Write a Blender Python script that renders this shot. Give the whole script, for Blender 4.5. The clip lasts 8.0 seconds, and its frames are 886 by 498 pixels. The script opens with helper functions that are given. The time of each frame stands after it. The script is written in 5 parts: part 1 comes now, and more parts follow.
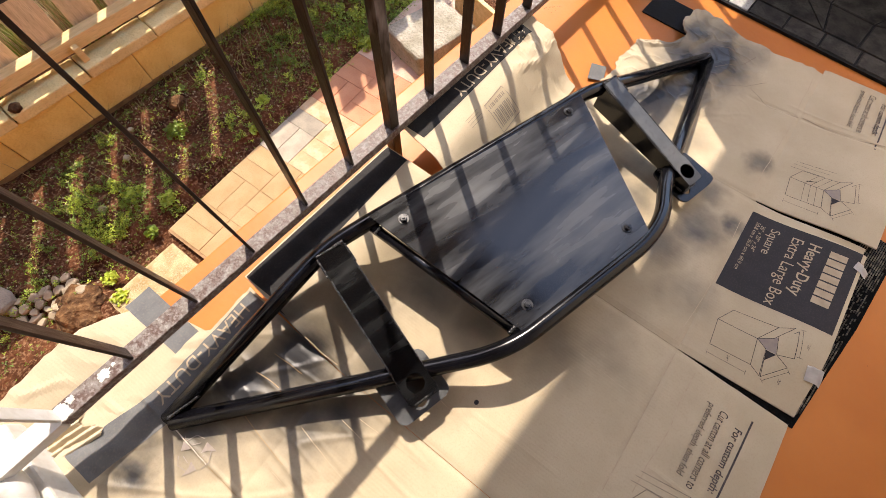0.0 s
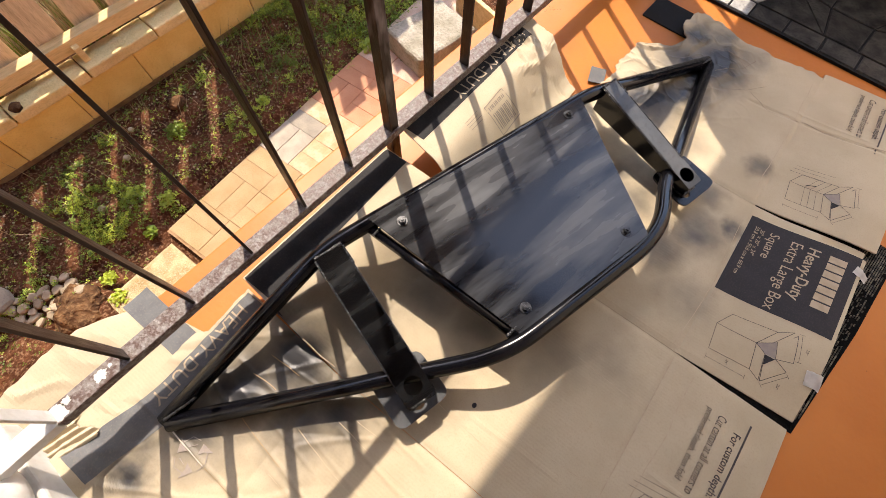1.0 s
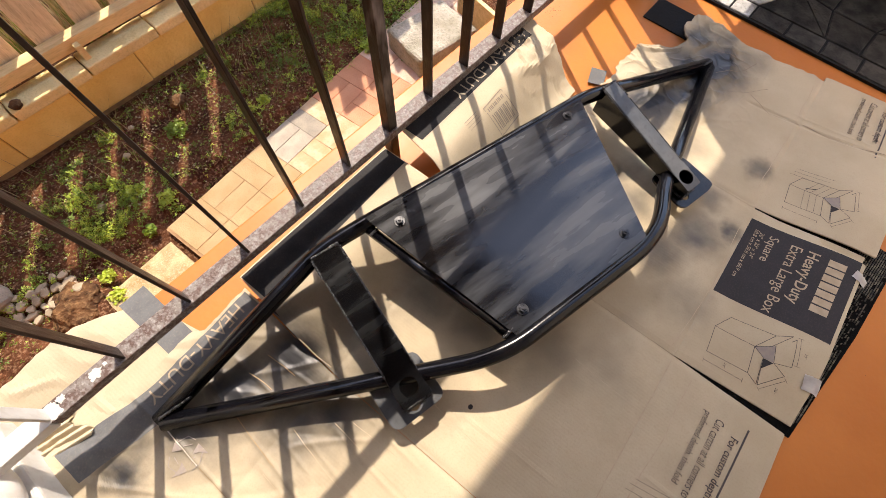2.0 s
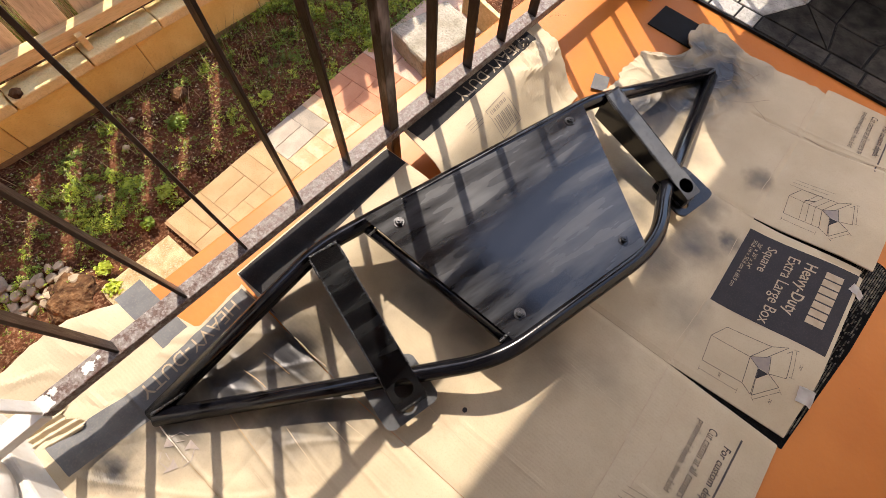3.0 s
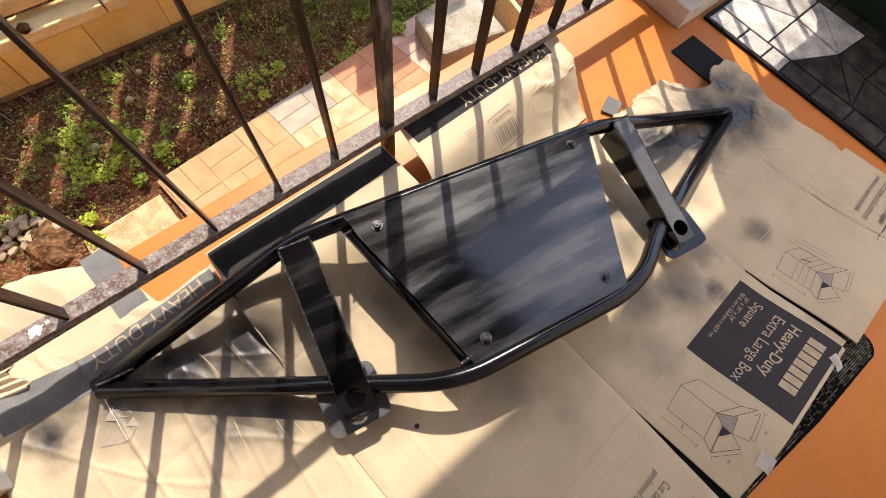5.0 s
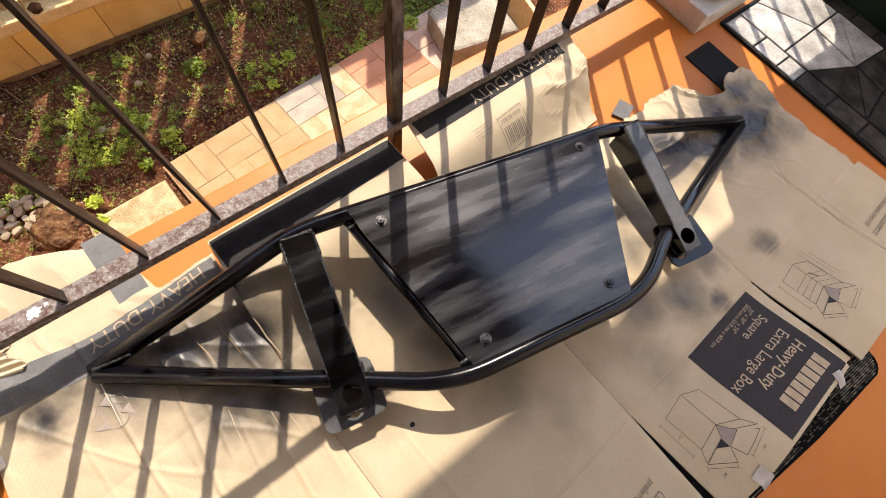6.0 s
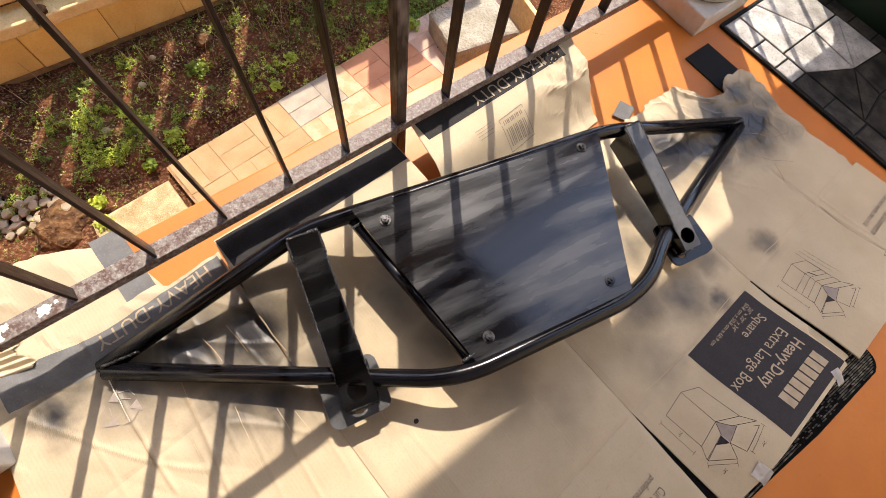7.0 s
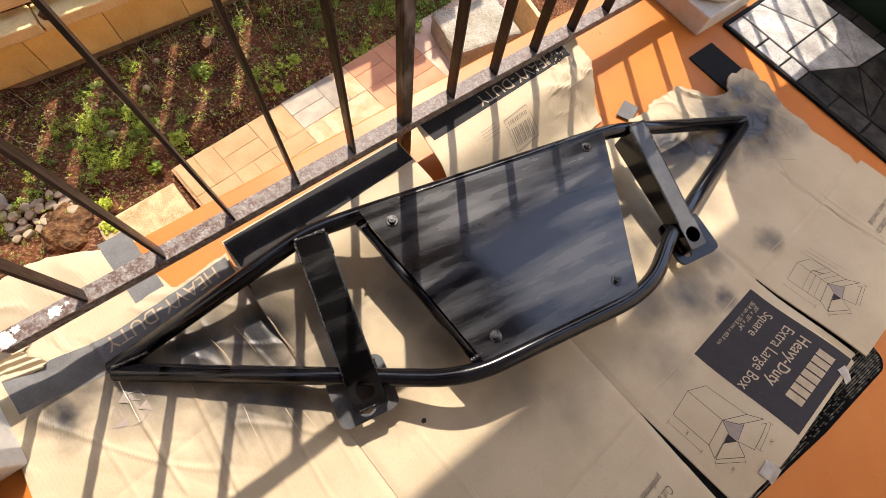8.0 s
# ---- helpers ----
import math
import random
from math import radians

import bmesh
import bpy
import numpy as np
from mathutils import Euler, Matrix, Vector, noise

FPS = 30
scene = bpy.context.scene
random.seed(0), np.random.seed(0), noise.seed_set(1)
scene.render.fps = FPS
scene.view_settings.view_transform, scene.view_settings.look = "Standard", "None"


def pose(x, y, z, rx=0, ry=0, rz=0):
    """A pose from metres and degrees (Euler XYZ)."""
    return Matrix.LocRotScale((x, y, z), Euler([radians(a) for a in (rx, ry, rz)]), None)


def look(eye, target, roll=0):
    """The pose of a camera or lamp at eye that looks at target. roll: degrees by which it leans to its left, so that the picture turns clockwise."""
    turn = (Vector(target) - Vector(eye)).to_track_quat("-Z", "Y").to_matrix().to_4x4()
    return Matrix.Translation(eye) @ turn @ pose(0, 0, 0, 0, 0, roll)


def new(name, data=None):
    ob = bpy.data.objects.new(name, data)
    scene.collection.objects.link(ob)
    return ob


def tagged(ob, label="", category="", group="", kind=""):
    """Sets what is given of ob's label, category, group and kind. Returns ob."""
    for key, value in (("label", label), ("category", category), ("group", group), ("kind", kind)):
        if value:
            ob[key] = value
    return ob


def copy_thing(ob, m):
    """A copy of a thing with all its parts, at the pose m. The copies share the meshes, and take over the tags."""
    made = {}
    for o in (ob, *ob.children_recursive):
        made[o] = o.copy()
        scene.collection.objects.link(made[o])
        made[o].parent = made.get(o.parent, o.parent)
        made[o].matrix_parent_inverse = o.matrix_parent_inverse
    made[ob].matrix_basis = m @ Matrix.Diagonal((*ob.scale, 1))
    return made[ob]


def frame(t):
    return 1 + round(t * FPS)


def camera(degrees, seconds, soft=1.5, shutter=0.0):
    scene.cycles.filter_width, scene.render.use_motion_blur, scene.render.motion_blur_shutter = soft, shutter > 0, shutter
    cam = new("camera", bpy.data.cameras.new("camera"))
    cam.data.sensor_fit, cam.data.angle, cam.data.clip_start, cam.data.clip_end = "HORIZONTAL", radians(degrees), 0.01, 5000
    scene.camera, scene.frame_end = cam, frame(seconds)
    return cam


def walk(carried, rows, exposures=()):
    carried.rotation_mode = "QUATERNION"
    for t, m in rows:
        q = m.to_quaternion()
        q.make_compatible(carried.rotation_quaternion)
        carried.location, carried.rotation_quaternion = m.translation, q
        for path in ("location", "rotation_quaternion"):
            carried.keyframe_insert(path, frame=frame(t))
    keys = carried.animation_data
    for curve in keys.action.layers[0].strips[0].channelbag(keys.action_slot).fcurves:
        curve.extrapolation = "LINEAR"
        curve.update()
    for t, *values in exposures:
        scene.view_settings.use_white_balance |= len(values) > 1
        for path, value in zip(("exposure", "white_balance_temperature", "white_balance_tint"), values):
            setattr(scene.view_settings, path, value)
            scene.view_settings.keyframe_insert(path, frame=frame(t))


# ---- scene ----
EXPOSURE = 1.92
cam = camera(91.9, 8.0, soft=0.45)
PATH = [
    (0, (-0.023, 0.075, 1.039), (0.619, 0.515, -0.803), 2.9),
    (0.5, (-0.019, 0.076, 1.044), (0.625, 0.517, -0.797), 3.1),
    (1, (-0.019, 0.074, 1.038), (0.628, 0.518, -0.801), 3.2),
    (1.5, (-0.015, 0.068, 1.035), (0.631, 0.516, -0.804), 3.1),
    (3, (-0.01, 0.073, 1.035), (0.643, 0.514, -0.803), 5.6),
    (3.5, (0.004, 0.074, 1.041), (0.658, 0.509, -0.799), 7.6),
    (4, (0.033, 0.075, 1.048), (0.679, 0.503, -0.796), 9.9),
    (4.5, (0.061, 0.071, 1.038), (0.693, 0.492, -0.812), 12.1),
    (6, (0.075, 0.076, 1.019), (0.674, 0.491, -0.844), 15.6),
    (6.5, (0.07, 0.079, 1.025), (0.671, 0.495, -0.837), 15.8),
    (7, (0.062, 0.074, 1.029), (0.665, 0.494, -0.832), 15.5),
    (7.5, (0.055, 0.076, 1.032), (0.657, 0.5, -0.828), 15.1),
    (8, (0.051, 0.079, 1.031), (0.651, 0.507, -0.829), 14.6),
]
walk(cam, [(t, look(eye, target, roll)) for t, eye, target, roll in PATH], [(0.0, EXPOSURE, 7100, 15)])

# ---- world and sun: light travels along (-0.478, -0.638, -1) ----
SUN = Vector((0.478, 0.638, 1.0)).normalized()
world = bpy.data.worlds.new("sky")
scene.world = world
world.use_nodes = True
wn = world.node_tree.nodes
sky = wn.new("ShaderNodeTexSky")
sky.sky_type, sky.sun_disc = "NISHITA", False
sky.sun_elevation = math.asin(SUN.z)
sky.sun_rotation = math.atan2(SUN.x, SUN.y)
world.node_tree.links.new(sky.outputs[0], wn["Background"].inputs[0])
wn["Background"].inputs[1].default_value = 0.17
sun = new("sun", bpy.data.lights.new("sun", "SUN"))
sun.data.energy, sun.data.angle, sun.data.color = 2.05, radians(0.55), (1.0, 0.94, 0.84)
sun.matrix_world = look(tuple(SUN * 20), (0, 0, 0))


# ---- materials ----
def material(name, a, b, scale=8.0, detail=6.0, rough=(0.5, 0.8), metal=0.0, bump=0.0, bump_scale=None, stretch=(1, 1, 1),
             lo=0.35, hi=0.65, fine=None, fine_scale=120.0, fine_amount=0.35, spec=0.5, coords="Object", random=0.0, coat=0.0):
    """Two colours mixed by a large noise, darkened or lightened by a fine one, with a bump of its own."""
    m = bpy.data.materials.new(name)
    m.use_nodes = True
    n, l = m.node_tree.nodes, m.node_tree.links
    bsdf = n["Principled BSDF"]
    tc = n.new("ShaderNodeTexCoord")
    mp = n.new("ShaderNodeMapping")
    mp.inputs["Scale"].default_value = stretch
    l.new(tc.outputs[coords], mp.inputs[0])
    nz = n.new("ShaderNodeTexNoise")
    nz.inputs["Scale"].default_value, nz.inputs["Detail"].default_value = scale, detail
    l.new(mp.outputs[0], nz.inputs["Vector"])
    ramp = n.new("ShaderNodeMapRange")
    ramp.inputs[1].default_value, ramp.inputs[2].default_value = lo, hi
    l.new(nz.outputs[0], ramp.inputs[0])
    mix = n.new("ShaderNodeMix")
    mix.data_type = "RGBA"
    mix.inputs[6].default_value, mix.inputs[7].default_value = (*a, 1), (*b, 1)
    l.new(ramp.outputs[0], mix.inputs[0])
    colour = mix.outputs[2]
    fz = n.new("ShaderNodeTexNoise")
    fz.inputs["Scale"].default_value, fz.inputs["Detail"].default_value = fine_scale, 3.0
    l.new(mp.outputs[0], fz.inputs["Vector"])
    if fine:
        fr = n.new("ShaderNodeMapRange")
        fr.inputs[1].default_value, fr.inputs[2].default_value = 0.5, 0.72
        fr.inputs[4].default_value = fine_amount
        l.new(fz.outputs[0], fr.inputs[0])
        fm = n.new("ShaderNodeMix")
        fm.data_type = "RGBA"
        fm.inputs[7].default_value = (*fine, 1)
        l.new(fr.outputs[0], fm.inputs[0])
        l.new(colour, fm.inputs[6])
        colour = fm.outputs[2]
    if random:
        oi = n.new("ShaderNodeObjectInfo")
        hs = n.new("ShaderNodeHueSaturation")
        rr = n.new("ShaderNodeMapRange")
        rr.inputs[3].default_value, rr.inputs[4].default_value = 1 - random, 1 + random
        l.new(oi.outputs["Random"], rr.inputs[0])
        l.new(rr.outputs[0], hs.inputs["Value"])
        l.new(colour, hs.inputs["Color"])
        colour = hs.outputs[0]
    l.new(colour, bsdf.inputs["Base Color"])
    rg = n.new("ShaderNodeMapRange")
    rg.inputs[3].default_value, rg.inputs[4].default_value = rough
    l.new(ramp.outputs[0], rg.inputs[0])
    l.new(rg.outputs[0], bsdf.inputs["Roughness"])
    bsdf.inputs["Metallic"].default_value = metal
    bsdf.inputs["Specular IOR Level"].default_value = spec
    bsdf.inputs["Coat Weight"].default_value = coat
    bsdf.inputs["Coat Roughness"].default_value = 0.08
    if bump:
        bp = n.new("ShaderNodeBump")
        bp.inputs["Strength"].default_value, bp.inputs["Distance"].default_value = 1.0, bump
        bz = n.new("ShaderNodeTexNoise")
        bz.inputs["Scale"].default_value, bz.inputs["Detail"].default_value = bump_scale or fine_scale, 5.0
        l.new(mp.outputs[0], bz.inputs["Vector"])
        l.new(bz.outputs[0], bp.inputs["Height"])
        l.new(bp.outputs[0], bsdf.inputs["Normal"])
    return m


CARD = material("cardboard", (0.48, 0.398, 0.276), (0.42, 0.344, 0.233), 5, rough=(0.8, 0.9), bump=0.0012, bump_scale=35, fine=(0.33, 0.25, 0.16), fine_scale=300, fine_amount=0.25, spec=0.10)


def fluting(m):
    """Faint parallel flutes of the corrugated core showing through the liner, stronger in some places."""
    n, l = m.node_tree.nodes, m.node_tree.links
    bsdf = n["Principled BSDF"]
    tc = n.new("ShaderNodeTexCoord")
    wave = n.new("ShaderNodeTexWave")
    wave.inputs["Scale"].default_value, wave.inputs["Distortion"].default_value, wave.inputs["Detail"].default_value = 42.0, 0.6, 2.0
    l.new(tc.outputs["Object"], wave.inputs["Vector"])
    where = n.new("ShaderNodeTexNoise")
    where.inputs["Scale"].default_value, where.inputs["Detail"].default_value = 4.0, 3.0
    l.new(tc.outputs["Object"], where.inputs["Vector"])
    much = n.new("ShaderNodeMapRange")
    much.inputs[1].default_value, much.inputs[2].default_value, much.inputs[3].default_value, much.inputs[4].default_value = 0.42, 0.68, 0.05, 0.8
    l.new(where.outputs[0], much.inputs[0])
    bump = n.new("ShaderNodeBump")
    bump.inputs["Distance"].default_value = 0.00010
    l.new(much.outputs[0], bump.inputs["Strength"])
    l.new(wave.outputs["Fac"], bump.inputs["Height"])
    l.new(bsdf.inputs["Normal"].links[0].from_socket, bump.inputs["Normal"])
    l.new(bump.outputs[0], bsdf.inputs["Normal"])


fluting(CARD)


def overspray(m, spots, colour=(0.019, 0.018, 0.019), strength=0.97):
    """Soft patches of black paint dust on a surface: (x, y, radius, weight) in the thing's own metres."""
    n, l = m.node_tree.nodes, m.node_tree.links
    bsdf = n["Principled BSDF"]
    old = bsdf.inputs["Base Color"].links[0].from_socket
    tc = n.new("ShaderNodeTexCoord")
    warp = n.new("ShaderNodeTexNoise")
    warp.inputs["Scale"].default_value, warp.inputs["Detail"].default_value = 14.0, 4.0
    l.new(tc.outputs["Object"], warp.inputs["Vector"])
    shift = n.new("ShaderNodeVectorMath")
    shift.operation = "MULTIPLY_ADD"
    shift.inputs[1].default_value, shift.inputs[2].default_value = (0.10, 0.10, 0), (-0.05, -0.05, 0)
    l.new(warp.outputs["Color"], shift.inputs[0])
    place = n.new("ShaderNodeVectorMath")
    l.new(tc.outputs["Object"], place.inputs[0])
    l.new(shift.outputs[0], place.inputs[1])
    flat = n.new("ShaderNodeVectorMath")
    flat.operation = "MULTIPLY"
    flat.inputs[1].default_value = (1, 1, 0)
    l.new(place.outputs[0], flat.inputs[0])
    total = None
    for x, y, r, w in spots:
        d = n.new("ShaderNodeVectorMath")
        d.operation = "DISTANCE"
        d.inputs[1].default_value = (x, y, 0)
        l.new(flat.outputs[0], d.inputs[0])
        f = n.new("ShaderNodeMapRange")
        f.interpolation_type = "SMOOTHSTEP"
        f.inputs[1].default_value, f.inputs[2].default_value, f.inputs[3].default_value, f.inputs[4].default_value = 0, r, w, 0
        l.new(d.outputs["Value"], f.inputs[0])
        if total is None:
            total = f.outputs[0]
        else:
            a = n.new("ShaderNodeMath")
            a.operation = "MAXIMUM"
            l.new(total, a.inputs[0])
            l.new(f.outputs[0], a.inputs[1])
            total = a.outputs[0]
    grain = n.new("ShaderNodeTexNoise")
    grain.inputs["Scale"].default_value, grain.inputs["Detail"].default_value = 9.0, 8.0
    l.new(tc.outputs["Object"], grain.inputs["Vector"])
    g = n.new("ShaderNodeMapRange")
    g.inputs[1].default_value, g.inputs[2].default_value, g.inputs[3].default_value = 0.3, 0.6, 0.82
    l.new(grain.outputs[0], g.inputs[0])
    k = n.new("ShaderNodeMath")
    k.operation = "MULTIPLY"
    l.new(total, k.inputs[0])
    l.new(g.outputs[0], k.inputs[1])
    k2 = n.new("ShaderNodeMath")
    k2.operation = "MULTIPLY"
    k2.inputs[1].default_value = strength
    l.new(k.outputs[0], k2.inputs[0])
    mix = n.new("ShaderNodeMix")
    mix.data_type = "RGBA"
    mix.inputs[7].default_value = (*colour, 1)
    l.new(k2.outputs[0], mix.inputs[0])
    l.new(old, mix.inputs[6])
    l.new(mix.outputs[2], bsdf.inputs["Base Color"])
    gloss = n.new("ShaderNodeMix")
    gloss.inputs[3].default_value = 0.40
    l.new(bsdf.inputs["Roughness"].links[0].from_socket, gloss.inputs[2])
    l.new(k2.outputs[0], gloss.inputs[0])
    l.new(gloss.outputs[0], bsdf.inputs["Roughness"])
    fold_map = n.new("ShaderNodeMapping")
    fold_map.inputs["Scale"].default_value = (2.6, 0.8, 1)
    fold_map.inputs["Rotation"].default_value = (0, 0, 0.35)
    l.new(tc.outputs["Object"], fold_map.inputs[0])
    folds = n.new("ShaderNodeTexNoise")
    folds.inputs["Scale"].default_value, folds.inputs["Detail"].default_value = 15.0, 4.0
    l.new(fold_map.outputs[0], folds.inputs["Vector"])
    wrinkle = n.new("ShaderNodeBump")
    wrinkle.inputs["Distance"].default_value = 0.0028
    l.new(k2.outputs[0], wrinkle.inputs["Strength"])
    l.new(folds.outputs[0], wrinkle.inputs["Height"])
    l.new(bsdf.inputs["Normal"].links[0].from_socket, wrinkle.inputs["Normal"])
    l.new(wrinkle.outputs[0], bsdf.inputs["Normal"])
    sheen = n.new("ShaderNodeMapRange")
    sheen.inputs[3].default_value, sheen.inputs[4].default_value = 0.25, 0.5
    l.new(k2.outputs[0], sheen.inputs[0])
    l.new(sheen.outputs[0], bsdf.inputs["Specular IOR Level"])


SPRAY_POINT = [(-0.47, 0.53, 0.10, 1.1), (-0.42, 0.55, 0.08, 0.8), (-0.33, 0.50, 0.16, 1.0), (-0.20, 0.47, 0.20, 1.15), (-0.08, 0.42, 0.22, 1.15), (0.05, 0.38, 0.17, 0.75), (-0.18, 0.31, 0.16, 0.95),
               (-0.02, 0.24, 0.17, 0.7), (0.05, 0.14, 0.14, 0.4), (0.22, 0.28, 0.13, 0.6), (-0.28, 0.42, 0.10, 0.6), (-0.11, 0.274, 0.15, 1.0), (0.11, 0.35, 0.12, 0.55), (0.28, 0.35, 0.10, 0.5)]
# Overspray beneath the plate, with the shade there painted in as well.
SPRAY_AND_SHADE = [(0.35, -0.17, 0.10, 0.3), (0.6, 0.2, 0.3, 0.7), (0.24, 0.10, 0.14, 0.7), (0.36, 0.12, 0.2, 0.95), (0.30, -0.03, 0.14, 0.5), (0.62, -0.25, 0.10, 0.4)]
SPRAY_BEND = [(1.109, -0.239, 0.060, 0.75), (0.866, -0.253, 0.055, 0.9), (0.80, -0.19, 0.11, 0.85), (0.70, -0.13, 0.11, 0.7), (0.93, -0.17, 0.07, 0.6), (0.85, 0.07, 0.09, 0.8), (0.80, -0.02, 0.10, 0.8)]
SPRAY_TORN = [(1.40, 0.02, 0.17, 1.25), (1.33, 0.06, 0.12, 1.3), (1.13, 0.13, 0.13, 1.3), (1.22, 0.04, 0.10, 1.2), (1.34, 0.13, 0.15, 0.85), (1.24, 0.07, 0.16, 0.8), (1.50, -0.05, 0.12, 0.6), (1.12, 0.10, 0.17, 0.95), (1.20, 0.0, 0.10, 0.5), (1.06, -0.06, 0.10, 0.45), (1.19, 0.09, 0.13, 1.0), (1.47, 0.11, 0.10, 1.05), (1.52, 0.04, 0.08, 0.8), (1.35, -0.02, 0.12, 0.8)]
overspray(CARD, SPRAY_POINT + SPRAY_AND_SHADE + SPRAY_BEND + SPRAY_TORN)
CARD_EDGE = material("torn_cardboard", (0.42, 0.30, 0.17), (0.30, 0.20, 0.11), 40, rough=(0.85, 0.95), bump=0.003, bump_scale=160, spec=0.2)
INK = material("dark_print", (0.025, 0.023, 0.026), (0.035, 0.032, 0.036), 25, rough=(0.7, 0.85), fine=(0.09, 0.075, 0.06), fine_scale=260, fine_amount=0.2, spec=0.2)
# One grey ink in two tones: dark under the rail's shade, paler in sun.
GREY_INK_SHADED = material("grey_print_shaded", (0.024, 0.023, 0.024), (0.034, 0.033, 0.033), 25, rough=(0.66, 0.76), fine=(0.09, 0.08, 0.07), fine_scale=220, fine_amount=0.2, spec=0.08)
GREY_INK_LIT = material("grey_print_lit", (0.115, 0.116, 0.119), (0.145, 0.145, 0.145), 25, rough=(0.7, 0.8), fine=(0.25, 0.22, 0.18), fine_scale=220, fine_amount=0.25, spec=0.06)
FAINT_INK = material("faint_print", (0.21, 0.18, 0.145), (0.28, 0.235, 0.185), 60, rough=(0.7, 0.85), spec=0.15)
LINE_INK = material("line_print", (0.045, 0.040, 0.040), (0.09, 0.075, 0.07), 60, rough=(0.6, 0.8), spec=0.3)
SHADE_INK = material("half_tone_print", (0.24, 0.20, 0.18), (0.29, 0.24, 0.20), 90, rough=(0.7, 0.85))
PALE_INK = material("bare_card_letters", (0.41, 0.33, 0.235), (0.35, 0.275, 0.19), 60, rough=(0.8, 0.9), spec=0.2)
FADED_INK = material("faded_letters", (0.36, 0.30, 0.225), (0.29, 0.24, 0.18), 60, rough=(0.8, 0.9), spec=0.15)
TAPE = material("white_tape", (0.75, 0.72, 0.68), (0.6, 0.57, 0.53), 40, rough=(0.35, 0.6), bump=0.002, bump_scale=60)
PORCH = material("orange_floor_paint", (0.49, 0.160, 0.027), (0.43, 0.132, 0.021), 3.5, rough=(0.40, 0.52), bump=0.0006, bump_scale=70, fine=(0.36, 0.14, 0.05), fine_scale=90, fine_amount=0.15, spec=0.3)
RAIL_PAINT = material("worn_brown_paint", (0.012, 0.007, 0.005), (0.034, 0.018, 0.012), 34, rough=(0.3, 0.6), bump=0.0012, bump_scale=120, fine=(0.20, 0.14, 0.11), fine_scale=75, fine_amount=0.14, stretch=(1, 1, 0.3), spec=0.28)
POST_PAINT = material("flaking_post_paint", (0.012, 0.007, 0.005), (0.040, 0.021, 0.014), 34, rough=(0.3, 0.6), bump=0.0016, bump_scale=90, fine=(0.34, 0.28, 0.26), fine_scale=26, fine_amount=0.75, stretch=(1, 1, 0.3), spec=0.28)
RAIL_WORN = material("flaking_rail_paint", (0.080, 0.042, 0.030), (0.19, 0.165, 0.15), 70, rough=(0.5, 0.8), bump=0.002, bump_scale=160, lo=0.42, hi=0.62, fine=(0.44, 0.42, 0.40), fine_scale=150, fine_amount=0.38)
WHITE_PAINT = material("white_paint", (0.58, 0.56, 0.53), (0.49, 0.465, 0.42), 14, rough=(0.4, 0.6), bump=0.001, bump_scale=90, fine=(0.34, 0.28, 0.22), fine_scale=60, fine_amount=0.25)
BLACK = material("gloss_black_paint", (0.0025, 0.0025, 0.0035), (0.005, 0.005, 0.007), 18, rough=(0.10, 0.22), bump=0.00015, bump_scale=200, spec=0.28, coat=0.05)
PLATE = material("dusted_black_paint", (0.003, 0.003, 0.004), (0.062, 0.064, 0.068), 9.0, detail=7, rough=(0.13, 0.38), bump=0.0001, bump_scale=300, stretch=(0.32, 1.9, 1), lo=0.40, hi=0.70, fine=(0.010, 0.010, 0.012), fine_scale=45, fine_amount=0.2, spec=0.5)
# Dusted grey that also holds the sky light caught by bracket top and foot.
DUSTED_LIT = material("lit_dusted_steel", (0.045, 0.047, 0.050), (0.075, 0.078, 0.082), 14, rough=(0.40, 0.52), bump=0.0004, bump_scale=160, fine=(0.02, 0.02, 0.022), fine_scale=90, fine_amount=0.4, spec=0.5)
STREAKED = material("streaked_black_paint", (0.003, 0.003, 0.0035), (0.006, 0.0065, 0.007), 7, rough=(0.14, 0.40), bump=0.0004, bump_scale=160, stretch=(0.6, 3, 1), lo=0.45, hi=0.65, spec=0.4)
WELD = material("painted_weld_bead", (0.006, 0.006, 0.007), (0.022, 0.022, 0.024), 200, rough=(0.18, 0.40), bump=0.004, bump_scale=220, spec=0.5)
STEEL = material("dark_bolt_steel", (0.010, 0.010, 0.012), (0.04, 0.04, 0.043), 90, rough=(0.22, 0.42), metal=0.4)
SOIL = material("red_soil", (0.125, 0.047, 0.020), (0.036, 0.0125, 0.0055), 9, rough=(0.85, 0.98), bump=0.03, bump_scale=28, fine=(0.42, 0.25, 0.14), fine_scale=80, fine_amount=0.5, spec=0.12)
CLOD = material("soil_clod", (0.12, 0.055, 0.032), (0.06, 0.028, 0.017), 20, rough=(0.85, 0.98), bump=0.01, bump_scale=90, random=0.3, spec=0.2)
HEAP_STONE = material("heap_stone", (0.38, 0.30, 0.20), (0.22, 0.16, 0.10), 12, rough=(0.75, 0.92), bump=0.003, bump_scale=60, fine=(0.55, 0.48, 0.36), fine_scale=90, fine_amount=0.4, random=0.25, spec=0.25)
PEBBLE = material("pale_pebble", (0.52, 0.44, 0.29), (0.36, 0.28, 0.17), 14, rough=(0.6, 0.85), bump=0.004, bump_scale=70, random=0.22, spec=0.25)
GRAVEL = material("pale_gravel", (0.50, 0.40, 0.22), (0.34, 0.24, 0.11), 16, rough=(0.8, 0.95), bump=0.007, bump_scale=170, fine=(0.60, 0.52, 0.36), fine_scale=120, fine_amount=0.6, spec=0.2)
